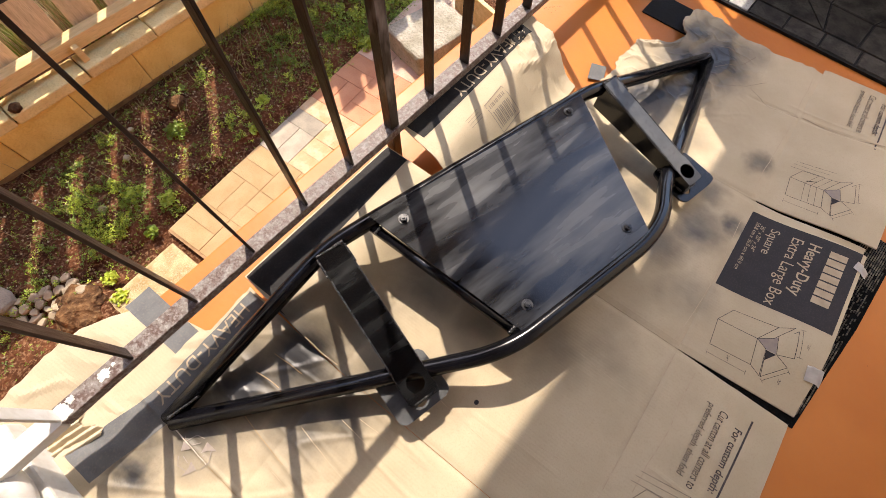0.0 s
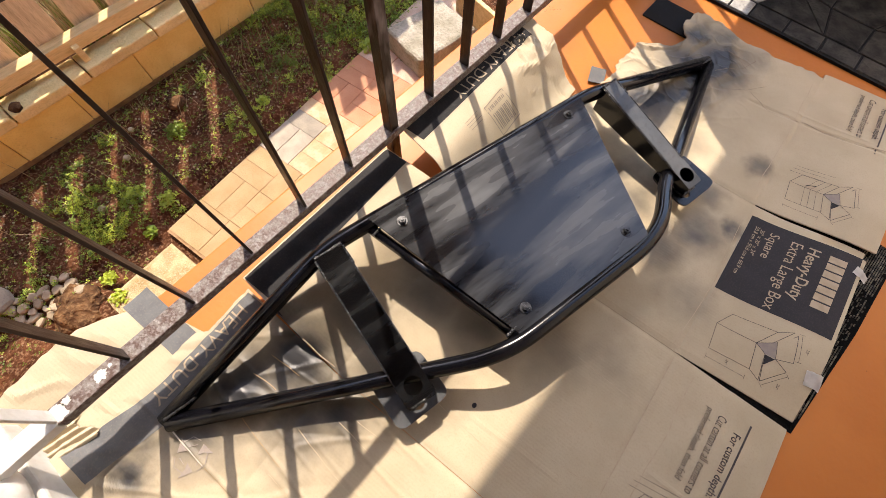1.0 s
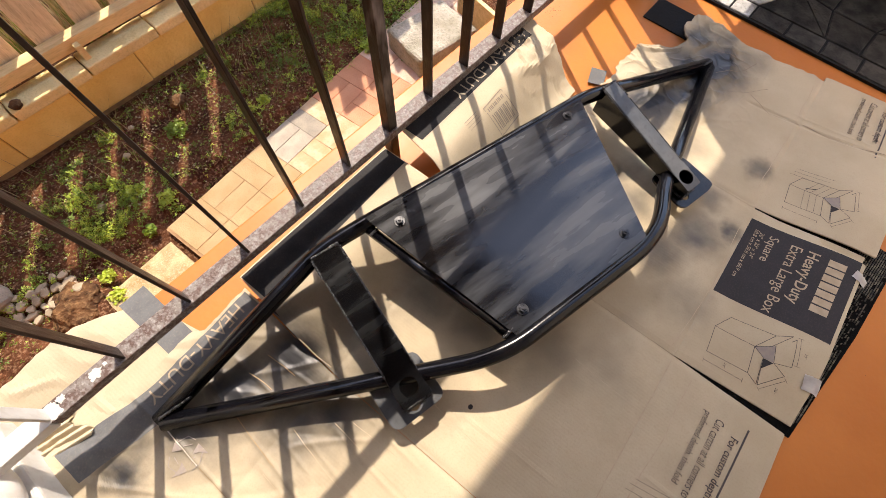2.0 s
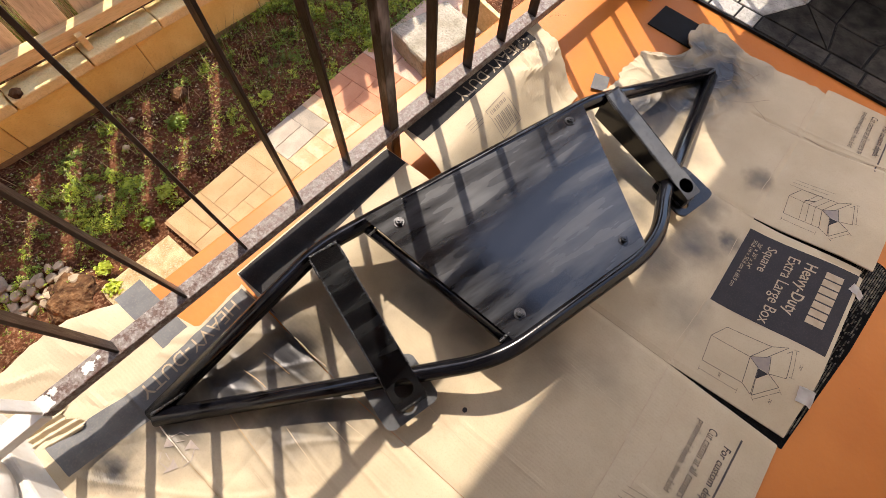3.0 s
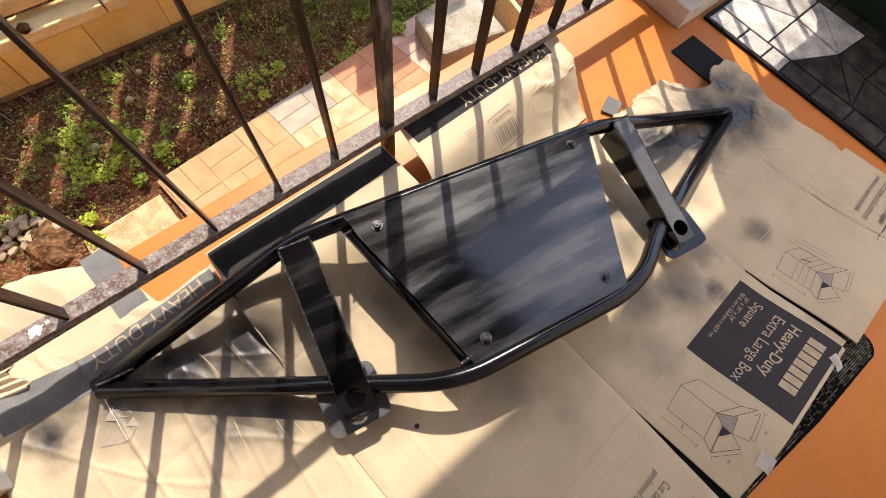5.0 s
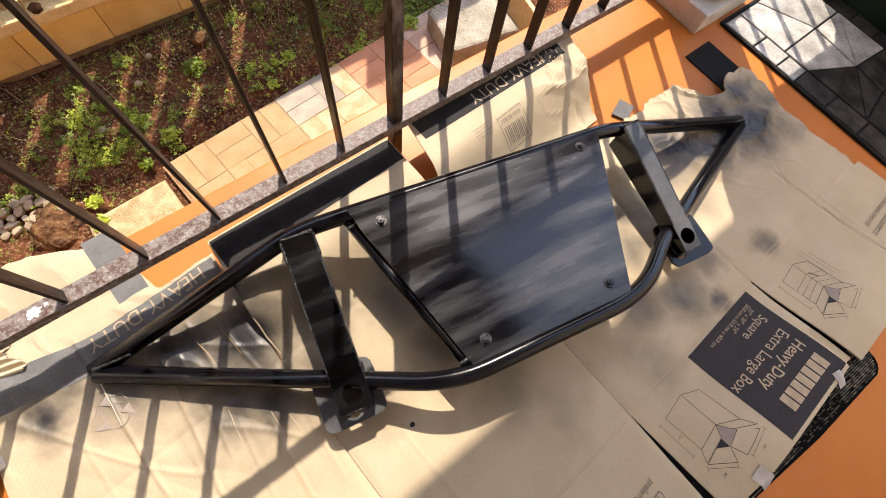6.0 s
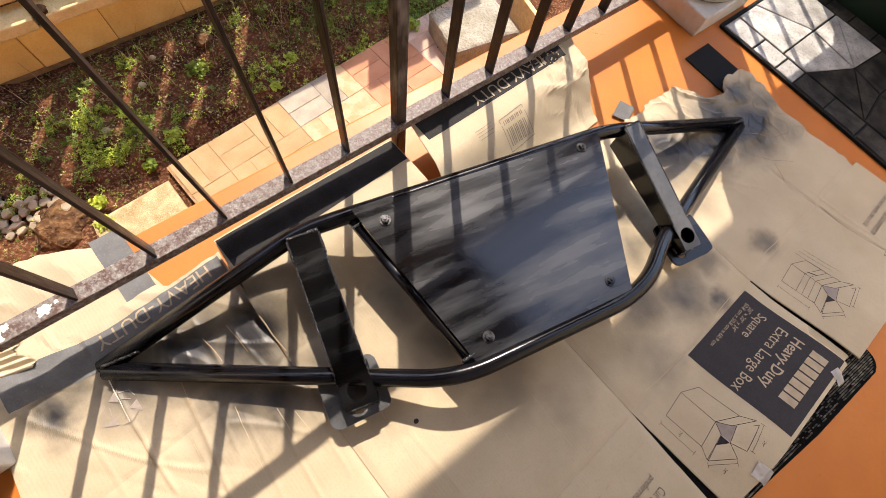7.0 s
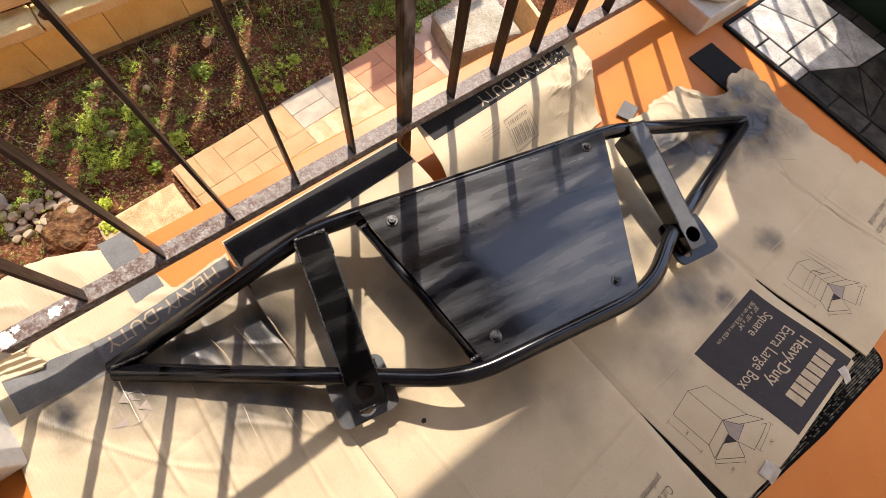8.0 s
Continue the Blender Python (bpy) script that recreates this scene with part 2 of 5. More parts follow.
PAVER = material("terracotta_paver", (0.41, 0.285, 0.148), (0.355, 0.235, 0.115), 9, rough=(0.75, 0.92), bump=0.003, bump_scale=120, fine=(0.26, 0.14, 0.07), fine_scale=150, fine_amount=0.3, random=0.05, spec=0.25)
PAVER_CREAM = material("cream_paver", (0.52, 0.41, 0.27), (0.44, 0.29, 0.15), 12, rough=(0.75, 0.92), bump=0.003, bump_scale=120, fine=(0.40, 0.20, 0.08), fine_scale=60, fine_amount=0.4, random=0.08, spec=0.25)
PAVER_PINK = material("pink_paver", (0.55, 0.40, 0.31), (0.47, 0.32, 0.23), 10, rough=(0.75, 0.92), bump=0.003, bump_scale=120, fine=(0.30, 0.18, 0.11), fine_scale=120, fine_amount=0.35, random=0.08, spec=0.25)
JOINT_SAND = material("joint_sand", (0.36, 0.22, 0.11), (0.22, 0.12, 0.055), 16, rough=(0.9, 0.98), bump=0.004, bump_scale=150)
PAVER_RED = material("red_paver", (0.50, 0.25, 0.14), (0.43, 0.20, 0.11), 8, rough=(0.75, 0.92), bump=0.003, bump_scale=120, fine=(0.25, 0.10, 0.06), fine_scale=150, fine_amount=0.3, random=0.08, spec=0.25)
PAVER_GREY = material("grey_paver", (0.38, 0.33, 0.25), (0.29, 0.255, 0.20), 14, rough=(0.75, 0.92), bump=0.003, bump_scale=120, fine=(0.11, 0.10, 0.09), fine_scale=170, fine_amount=0.4, random=0.15, spec=0.25)
LIMESTONE = material("yellow_limestone", (0.92, 0.70, 0.25), (0.82, 0.58, 0.18), 6, rough=(0.8, 0.95), bump=0.006, bump_scale=55, fine=(0.54, 0.35, 0.11), fine_scale=120, fine_amount=0.25, random=0.08, spec=0.2)
COPING = material("weathered_coping", (0.84, 0.67, 0.34), (0.72, 0.55, 0.25), 7, rough=(0.8, 0.95), bump=0.006, bump_scale=50, fine=(0.40, 0.29, 0.13), fine_scale=110, fine_amount=0.3, random=0.08, spec=0.2)
MORTAR = material("brown_mortar", (0.36, 0.24, 0.11), (0.24, 0.16, 0.08), 30, rough=(0.9, 0.98), bump=0.004, bump_scale=120)
TIMBER = material("weathered_paling", (0.68, 0.53, 0.34), (0.52, 0.385, 0.235), 9, rough=(0.75, 0.92), bump=0.003, bump_scale=60, stretch=(4, 4, 0.5), fine=(0.22, 0.15, 0.085), fine_scale=60, fine_amount=0.4, random=0.15)
RAIL_TIMBER = material("yellow_rail_timber", (0.78, 0.56, 0.27), (0.66, 0.45, 0.20), 10, rough=(0.7, 0.9), bump=0.003, bump_scale=60, stretch=(0.5, 4, 4), fine=(0.32, 0.20, 0.09), fine_scale=50, fine_amount=0.35)
CONCRETE = material("mossy_concrete", (0.38, 0.345, 0.27), (0.22, 0.20, 0.14), 7, rough=(0.85, 0.97), bump=0.008, bump_scale=70, fine=(0.13, 0.12, 0.07), fine_scale=60, fine_amount=0.5)
ROCK = material("brown_rock", (0.15, 0.072, 0.028), (0.045, 0.021, 0.010), 14, rough=(0.8, 0.95), bump=0.04, bump_scale=24, fine=(0.34, 0.20, 0.09), fine_scale=50, fine_amount=0.45, spec=0.2)
LEAF = material("clover_leaf", (0.155, 0.225, 0.014), (0.058, 0.100, 0.007), 6, rough=(0.4, 0.6), fine=(0.20, 0.25, 0.02), fine_scale=40, fine_amount=0.5, spec=0.35)
LEAF_PALE = material("yellow_green_leaf", (0.42, 0.50, 0.045), (0.18, 0.26, 0.02), 6, rough=(0.4, 0.6), fine=(0.32, 0.34, 0.06), fine_scale=40, fine_amount=0.5, spec=0.4)
STRAW = material("dry_grass", (0.42, 0.31, 0.16), (0.28, 0.19, 0.09), 12, rough=(0.7, 0.9))
RUBBER = material("black_rubber", (0.007, 0.007, 0.008), (0.016, 0.015, 0.015), 30, rough=(0.6, 0.85), bump=0.001, bump_scale=150, spec=0.12)
MAT_TILE = material("grey_mat_tile", (0.050, 0.045, 0.038), (0.012, 0.011, 0.0095), 16, rough=(0.45, 0.6), bump=0.0012, bump_scale=160, lo=0.40, hi=0.66, fine=(0.008, 0.008, 0.007), fine_scale=150, fine_amount=0.7, random=0.25, spec=0.14)
LIT_TILE = material("lit_mat_tile", (0.50, 0.49, 0.46), (0.24, 0.23, 0.21), 14, rough=(0.34, 0.5), bump=0.0012, bump_scale=160, fine=(0.05, 0.05, 0.048), fine_scale=150, fine_amount=0.5, random=0.2, spec=0.5)
WOVEN = material("black_woven_mat", (0.003, 0.003, 0.003), (0.006, 0.006, 0.006), 60, rough=(0.85, 0.95), bump=0.003, bump_scale=200, spec=0.04)
GREEN = material("dark_green_plastic", (0.003, 0.011, 0.006), (0.006, 0.018, 0.010), 8, rough=(0.4, 0.6), spec=0.3)
SHADE_ROOF = material("shade_roof_brown", (0.07, 0.043, 0.024), (0.05, 0.030, 0.017), 6, rough=(0.6, 0.8), stretch=(0.4, 4, 1))
SKY_BLOCK = material("brown_render", (0.30, 0.20, 0.12), (0.24, 0.16, 0.095), 2, rough=(0.8, 0.95), bump=0.002, bump_scale=60)
WALL_PAINT = material("cream_render", (0.82, 0.74, 0.62), (0.76, 0.68, 0.56), 2, rough=(0.8, 0.95), bump=0.002, bump_scale=60)


# ---- mesh helpers ----
def link(name, bm, mat, parent=None, label="", smooth=False):
    bmesh.ops.recalc_face_normals(bm, faces=bm.faces)
    me = bpy.data.meshes.new(name)
    bm.to_mesh(me)
    bm.free()
    me.materials.append(mat)
    if smooth:
        for p in me.polygons:
            p.use_smooth = True
    ob = new(name, me)
    if parent is not None:
        ob.parent = parent
    if label:
        ob["label"] = label
    return ob


def part(name, bm, mat, parent, label="", smooth=False):
    return link(name, bm, mat, parent, label, smooth)


def thing(name, m, label, category, group="", kind=""):
    """An Empty at a thing's base, for its parts."""
    ob = new(name)
    ob.matrix_world = m
    return tagged(ob, label, category, group, kind)


def box(bm, x0, x1, y0, y1, z0, z1, bevel=0.0, m=None):
    r = bmesh.ops.create_cube(bm, size=1)
    bmesh.ops.transform(bm, verts=r["verts"], matrix=Matrix.LocRotScale(((x0 + x1) / 2, (y0 + y1) / 2, (z0 + z1) / 2), None, (x1 - x0, y1 - y0, z1 - z0)))
    vs = r["verts"]
    if bevel:
        es = list({e for v in vs for e in v.link_edges})
        vs = bmesh.ops.bevel(bm, geom=es, offset=bevel, segments=2, profile=0.5, affect="EDGES")["verts"]
    if m is not None:
        bmesh.ops.transform(bm, verts=vs, matrix=m)
    return bm


def boxed(*a, **k):
    return box(bmesh.new(), *a, **k)


def rounded(points, radius, steps=7):
    """A polyline with its inner corners turned into bends of about the given radius."""
    pts = [Vector(p) for p in points]
    out = [pts[0]]
    for i in range(1, len(pts) - 1):
        r = radius[i - 1] if isinstance(radius, (list, tuple)) else radius
        a, b, c = pts[i - 1], pts[i], pts[i + 1]
        u, v = (a - b).normalized(), (c - b).normalized()
        d = min(r, (a - b).length * 0.48, (c - b).length * 0.48)
        p, q = b + u * d, b + v * d
        for k in range(steps + 1):
            t = k / steps
            out.append(p * (1 - t) ** 2 + b * 2 * t * (1 - t) + q * t * t)
    out.append(pts[-1])
    return out


def sweep(bm, pts, r, seg=20, cap=True, squash=None):
    """A tube of radius r along a polyline; squash: the radii at its two ends."""
    pts = [Vector(p) for p in pts]
    rings, up = [], Vector((0.03, 0.05, 1))
    n = len(pts)
    for i, p in enumerate(pts):
        d = (pts[min(i + 1, n - 1)] - pts[max(i - 1, 0)]).normalized()
        s = d.cross(up).normalized()
        w = s.cross(d).normalized()
        rr = r
        if squash:
            rr = squash[0] + (squash[1] - squash[0]) * i / (n - 1)
        rings.append([bm.verts.new(p + (s * math.cos(a) + w * math.sin(a)) * rr) for a in (2 * math.pi * k / seg for k in range(seg))])
    for a, b in zip(rings, rings[1:]):
        for k in range(seg):
            bm.faces.new((a[k], a[(k + 1) % seg], b[(k + 1) % seg], b[k]))
    if cap:
        bm.faces.new(rings[0][::-1])
        bm.faces.new(rings[-1])
    return bm


def slab(bm, outline, z0, z1):
    """A flat plate with the given outline (x, y), from z0 to z1."""
    lo = [bm.verts.new((x, y, z0)) for x, y in outline]
    hi = [bm.verts.new((x, y, z1)) for x, y in outline]
    bm.faces.new(hi)
    bm.faces.new(lo[::-1])
    n = len(outline)
    for i in range(n):
        bm.faces.new((lo[i], lo[(i + 1) % n], hi[(i + 1) % n], hi[i]))
    return bm


def round_rect(x0, x1, y0, y1, r, steps=4):
    out = []
    for cx, cy, a in ((x1 - r, y1 - r, 0), (x0 + r, y1 - r, 90), (x0 + r, y0 + r, 180), (x1 - r, y0 + r, 270)):
        for k in range(steps + 1):
            t = radians(a + 90 * k / steps)
            out.append((cx + r * math.cos(t), cy + r * math.sin(t)))
    return out


def sheet(fx, nx, ny, height, thick):
    """A sheet of that thickness: fx(u, v) gives x, y for u, v in 0..1, height(x, y) its upper face."""
    bm = bmesh.new()
    top, low = [], []
    for j in range(ny + 1):
        a, b = [], []
        for i in range(nx + 1):
            x, y = fx(i / nx, j / ny)
            z = height(x, y)
            a.append(bm.verts.new((x, y, z)))
            b.append(bm.verts.new((x, y, z - thick)))
        top.append(a), low.append(b)
    for j in range(ny):
        for i in range(nx):
            bm.faces.new((top[j][i], top[j][i + 1], top[j + 1][i + 1], top[j + 1][i]))
            bm.faces.new((low[j][i], low[j + 1][i], low[j + 1][i + 1], low[j][i + 1]))
    for i in range(nx):
        bm.faces.new((top[0][i], low[0][i], low[0][i + 1], top[0][i + 1]))
        bm.faces.new((top[ny][i], top[ny][i + 1], low[ny][i + 1], low[ny][i]))
    for j in range(ny):
        bm.faces.new((top[j][0], top[j + 1][0], low[j + 1][0], low[j][0]))
        bm.faces.new((top[j][nx], low[j][nx], low[j + 1][nx], top[j + 1][nx]))
    return bm


def smooth(t):
    t = min(1, max(0, t))
    return t * t * (3 - 2 * t)


def lump(x, y, s, seed=0.0):
    return noise.noise((x * s + seed, y * s - seed, seed * 1.7))


# The house's own axes: along the rail, towards the garden, up.
HOUSE = pose(0, 0.632, 0, 0, 0, -3.8)

# ---- the large structure ----
GROUND_Z = -0.95


def ground_height(x, y):
    """Lumpy soil in the bed between path and wall, level elsewhere."""
    bed = smooth((y - 1.74) / 0.12) * (1 - smooth((y - 2.42) / 0.14))
    side = 1 - smooth((x + 0.54) / 0.12)
    w = max(bed, side * smooth((y - 1.0) / 0.2)) * (1 - smooth((abs(x - 0.5) - 2.6) / 1.0))
    return GROUND_Z - 0.035 + w * (0.045 + 0.03 * lump(x, y, 3.1) + 0.018 * lump(x, y, 9, 3) + 0.009 * lump(x, y, 27, 5))


def build_ground():
    near_x = [-2.4 + 0.035 * i for i in range(160)]
    near_y = [0.7 + 0.035 * i for i in range(66)]
    xs = [-900, -200, -40, -10, -4] + near_x + [4.5, 10, 40, 200, 900]
    ys = [-900, -200, -40, -10, -3, 0] + near_y + [3.5, 6, 12, 40, 200, 900]
    bm = bmesh.new()
    grid = [[bm.verts.new((x, y, ground_height(x, y))) for x in xs] for y in ys]
    for j in range(len(ys) - 1):
        for i in range(len(xs) - 1):
            bm.faces.new((grid[j][i], grid[j][i + 1], grid[j + 1][i + 1], grid[j + 1][i]))
    return tagged(link("ground", bm, SOIL, smooth=True), "reddish brown lumpy garden soil", "ground", kind="structure")


build_ground()

ROOF_TOP = 2.62
# Porch: painted slab with a rounded nosing, on a rendered base.
bm = boxed(-3.2, 4.2, -1.558, 0.160, -0.10, 0.0, bevel=0.006, m=HOUSE)
tagged(link("floor", bm, PORCH), "glossy orange painted concrete porch floor", "floor", kind="structure")
bm = boxed(-3.2, 4.2, -1.558, 0.125, GROUND_Z - 0.3, -0.102, m=HOUSE)
tagged(link("porch_base", bm, PORCH), "orange painted porch base wall", "wall", kind="structure")
# Unseen wall behind the porch, set close to bounce light onto the carton.
bm = boxed(-3.2, 4.2, -1.72, -1.56, -1.2, ROOF_TOP, m=HOUSE)
tagged(link("bounce_wall", bm, WALL_PAINT), "unseen cream rendered wall behind the porch, set close to bounce light", "wall", kind="structure")
ROOF = 2.50
# Unseen end wall, added to cut the sky light from the left.
bm = boxed(-3.35, -3.205, -1.72, 0.90, GROUND_Z - 0.3, ROOF_TOP, m=HOUSE)
tagged(link("sky_block_side", bm, SKY_BLOCK), "unseen brown rendered wall at the porch's end, added to block sky light", "wall", kind="structure")
# Unseen roof: its pieces shade floor and doormat, its opening lets fill light in.
bm = boxed(-3.2, 1.20, -1.555, 0.968, ROOF, ROOF + 0.08, m=HOUSE)
box(bm, 1.201, 2.20, -0.04, 0.968, ROOF, ROOF + 0.08, m=HOUSE)
box(bm, 2.201, 2.45, 0.44, 0.968, ROOF, ROOF + 0.08, m=HOUSE)
box(bm, 2.451, 3.6, 0.44, 1.165, ROOF, ROOF + 0.08, m=HOUSE)
box(bm, 3.5, 3.55, -1.555, 0.439, ROOF, ROOF + 0.07, m=HOUSE)
tagged(link("ceiling", bm, SHADE_ROOF), "unseen brown porch roof added to shade the floor, opened at one end for fill light", "ceiling", kind="structure")
bm = boxed(-0.90, 4.2, -0.10, 0.06, ROOF - 0.12, ROOF - 0.003, bevel=0.004, m=HOUSE)
tagged(link("beam", bm, WALL_PAINT), "painted porch beam resting on the columns", "beam", kind="structure")


# Unseen rendered wall across the garden, added to block low sky and deepen shade.
bm = boxed(-5.0, 9.0, 8.0, 8.3, GROUND_Z - 0.3, 7.5, m=HOUSE)
box(bm, -5.0, -4.7, 0.905, 7.999, GROUND_Z - 0.3, 5.5, m=HOUSE)
tagged(link("sky_block_garden", bm, SKY_BLOCK), "unseen brown rendered wall beyond the garden, added to block low sky", "wall", kind="structure")


# ---- the railing ----
railing = thing("railing", HOUSE, "brown painted steel porch railing with flaking paint", "railing")
RAIL_TOP, RAIL_LOW = 0.138, 0.112
part("bottom_rail", boxed(-0.445, 1.60, -0.012, 0.028, RAIL_LOW, RAIL_TOP, bevel=0.002), RAIL_WORN, railing, "bottom rail with flaking paint")
part("bottom_rail", boxed(-2.0, -0.447, -0.013, 0.029, RAIL_LOW - 0.001, RAIL_TOP + 0.001, bevel=0.002), WHITE_PAINT, railing, "white painted stretch of the bottom rail")
part("handrail", boxed(-2.0, 1.60, -0.008, 0.024, 0.749, 0.763, bevel=0.003), RAIL_PAINT, railing)


def baluster_mesh(w, d, z0, z1):
    return boxed(-w / 2, w / 2, 0.008 - d / 2, 0.008 + d / 2, z0, z1, bevel=0.0015)


PITCH, PITCH_FAR, POST = 0.1575, 0.1470, 0.490
first = part("baluster", baluster_mesh(0.0068, 0.030, RAIL_TOP - 0.004, 0.751), RAIL_PAINT, railing)
first.location = (-0.287, 0, 0)
for u in [-0.287 + PITCH * i for i in range(1, 4)] + [0.337] + [POST + PITCH_FAR * i for i in range(1, 8)]:
    ob = new("baluster", first.data)
    ob.parent, ob.location = railing, (u, 0, 0)
    if 0.0 < u < 0.1:
        ob.rotation_euler = (0, radians(-0.85), 0)
post = part("post", baluster_mesh(0.028, 0.028, 0.0, 0.766), POST_PAINT, railing, "thicker post standing on the floor")
post.location = (POST, 0, 0)
pale = part("baluster", baluster_mesh(0.0068, 0.030, RAIL_TOP - 0.004, 0.751), WHITE_PAINT, railing, "white painted baluster")
pale.location = (-0.287 - PITCH, 0, 0)
for i in range(2, 8):
    ob = new("baluster", pale.data)
    ob.parent, ob.location = railing, (-0.287 - PITCH * i, 0, 0)
for u, v, a, b, seed in ((-0.342, 0.009, 0.013, 0.011, 2.0), (-0.318, 0.013, 0.004, 0.004, 5.0), (-0.434, 0.007, 0.018, 0.019, 9.0), (-0.412, 0.016, 0.009, 0.007, 13.0)):
    ring = []
    for k in range(44):
        q = k * math.pi / 22
        r = 1 + 0.55 * noise.noise((2.2 * math.cos(q), 2.2 * math.sin(q), seed)) + 0.35 * noise.noise((7 * math.cos(q), 7 * math.sin(q), seed))
        ring.append((u + a * r * math.cos(q), max(-0.0115, min(0.0275, v + b * r * math.sin(q)))))
    part("paint_smear", slab(bmesh.new(), ring, RAIL_TOP - 0.001, RAIL_TOP + 0.0008), WHITE_PAINT, railing, "smear of white paint")

# The same railing carried on unseen beyond the column, for its shade on the doormat.
far_railing = thing("railing", HOUSE, "brown painted steel railing beyond the column, unseen, added for its striped shade", "railing")
part("bottom_rail", boxed(1.86, 3.9, -0.012, 0.028, RAIL_LOW, RAIL_TOP, bevel=0.002), RAIL_WORN, far_railing)
part("handrail", boxed(1.86, 3.9, -0.008, 0.024, 0.749, 0.763, bevel=0.003), RAIL_PAINT, far_railing)
for i in range(13):
    ob = new("baluster", first.data)
    ob.parent, ob.location = far_railing, (1.98 + PITCH_FAR * i, 0, 0)


# ---- the bumper ----
BUMPER = pose(0.5, 0.19, 0.0, 0, 0, -15.7)
bumper = thing("vehicle_bumper", BUMPER, "freshly painted gloss black tubular steel vehicle bumper lying on cardboard", "bumper")
R = 0.019
far_path = rounded([(-0.918, 0.112, 0.026), (-0.44, 0.203, 0.132), (-0.33, 0.194, 0.1465), (0.36, 0.176, 0.1345), (0.43, 0.168, 0.122), (0.880, 0.098, 0.026)], [0.12, 0.10, 0.10, 0.12])
near_path = rounded([(-0.913, 0.103, 0.026), (-0.40, -0.150, 0.078), (-0.255, -0.224, 0.122), (0.225, -0.230, 0.121), (0.395, -0.130, 0.066), (0.870, 0.086, 0.026)], [0.06, 0.13, 0.13, 0.06], 12)
part("far_tube", sweep(bmesh.new(), far_path, R, 24), BLACK, bumper, smooth=True)
part("near_tube", sweep(bmesh.new(), near_path, R, 24), BLACK, bumper, smooth=True)
part("cross_tube", sweep(bmesh.new(), [(-0.326, 0.182, 0.138), (-0.212, -0.208, 0.120)], 0.0125, 18), BLACK, bumper, smooth=True)


def warp_plate(bm, corners_z):
    """Lays a flat mesh on the slightly twisted surface through four corner heights."""
    a, b, c, d = corners_z
    for v in bm.verts:
        s, t = (v.co.x + 0.33) / 0.66, (v.co.y + 0.21) / 0.39
        v.co.z += (a * (1 - s) + b * s) * (1 - t) + (c * (1 - s) + d * s) * t
    return bm


PLATE_Z = (0.134, 0.133, 0.1645, 0.1535)


def plate_outline():
    out = []
    pts = [(-0.322, 0.197), (0.337, 0.182), (0.190, -0.217), (-0.205, -0.216)]
    for (x0, y0), (x1, y1) in zip(pts, pts[1:] + pts[:1]):
        out += [(x0 + (x1 - x0) * k / 12, y0 + (y1 - y0) * k / 12) for k in range(12)]
    return out


bm = slab(bmesh.new(), plate_outline(), -0.003, 0.0)
part("skid_plate", warp_plate(bm, PLATE_Z), PLATE, bumper, "flat black plate dusted with overspray")


def plate_height(x, y):
    a, b, c, d = PLATE_Z
    s, t = (x + 0.33) / 0.66, (y + 0.21) / 0.39
    return (a * (1 - s) + b * s) * (1 - t) + (c * (1 - s) + d * s) * t


def bolt(x, y):
    z = plate_height(x, y)
    bm = bmesh.new()
    bmesh.ops.create_cone(bm, cap_ends=True, segments=24, radius1=0.0135, radius2=0.0125, depth=0.0022, matrix=pose(x, y, z + 0.0011))
    washer = part("washer", bm, STEEL, bumper, "round dark steel washer")
    bm = bmesh.new()
    bmesh.ops.create_cone(bm, cap_ends=True, segments=6, radius1=0.0085, radius2=0.0078, depth=0.0075, matrix=pose(x, y, z + 0.0057, 0, 0, x * 900))
    bmesh.ops.create_cone(bm, cap_ends=True, segments=14, radius1=0.0040, radius2=0.0034, depth=0.004, matrix=pose(x, y, z + 0.0108))
    return part("bolt_head", bm, STEEL, washer, "hex bolt head")


for x, y in ((-0.262, 0.1455), (0.266, 0.1485), (0.153, -0.176), (-0.161, -0.174)):
    bolt(x, y)


def drilled(bm, x0, x1, y0, y1, z0, z1, cx, cy, r, corner=0.0, n=28):
    """A plate with a round hole through it; its outline is a rectangle with rounded corners."""
    rings = []
    for z in (z0, z1):
        outer, inner = [], []
        for k in range(n):
            a = 2 * math.pi * k / n
            ca, sa = math.cos(a), math.sin(a)
            tx = ((x1 - cx) / ca if ca > 0 else (x0 - cx) / ca) if abs(ca) > 1e-6 else 9
            ty = ((y1 - cy) / sa if sa > 0 else (y0 - cy) / sa) if abs(sa) > 1e-6 else 9
            t = min(tx, ty)
            px, py = cx + t * ca, cy + t * sa
            qx, qy = min(max(px, x0 + corner), x1 - corner), min(max(py, y0 + corner), y1 - corner)
            d = math.hypot(px - qx, py - qy)
            if d > corner > 0:
                px, py = qx + (px - qx) * corner / d, qy + (py - qy) * corner / d
            outer.append(bm.verts.new((px, py, z)))
            inner.append(bm.verts.new((cx + r * ca, cy + r * sa, z)))
        rings.append((outer, inner))
    (o0, i0), (o1, i1) = rings
    for k in range(n):
        j = (k + 1) % n
        bm.faces.new((o0[k], o0[j], o1[j], o1[k]))
        bm.faces.new((i0[k], i1[k], i1[j], i0[j]))
        bm.faces.new((o1[k], o1[j], i1[j], i1[k]))
        bm.faces.new((o0[k], i0[k], i0[j], o0[j]))
    return bm


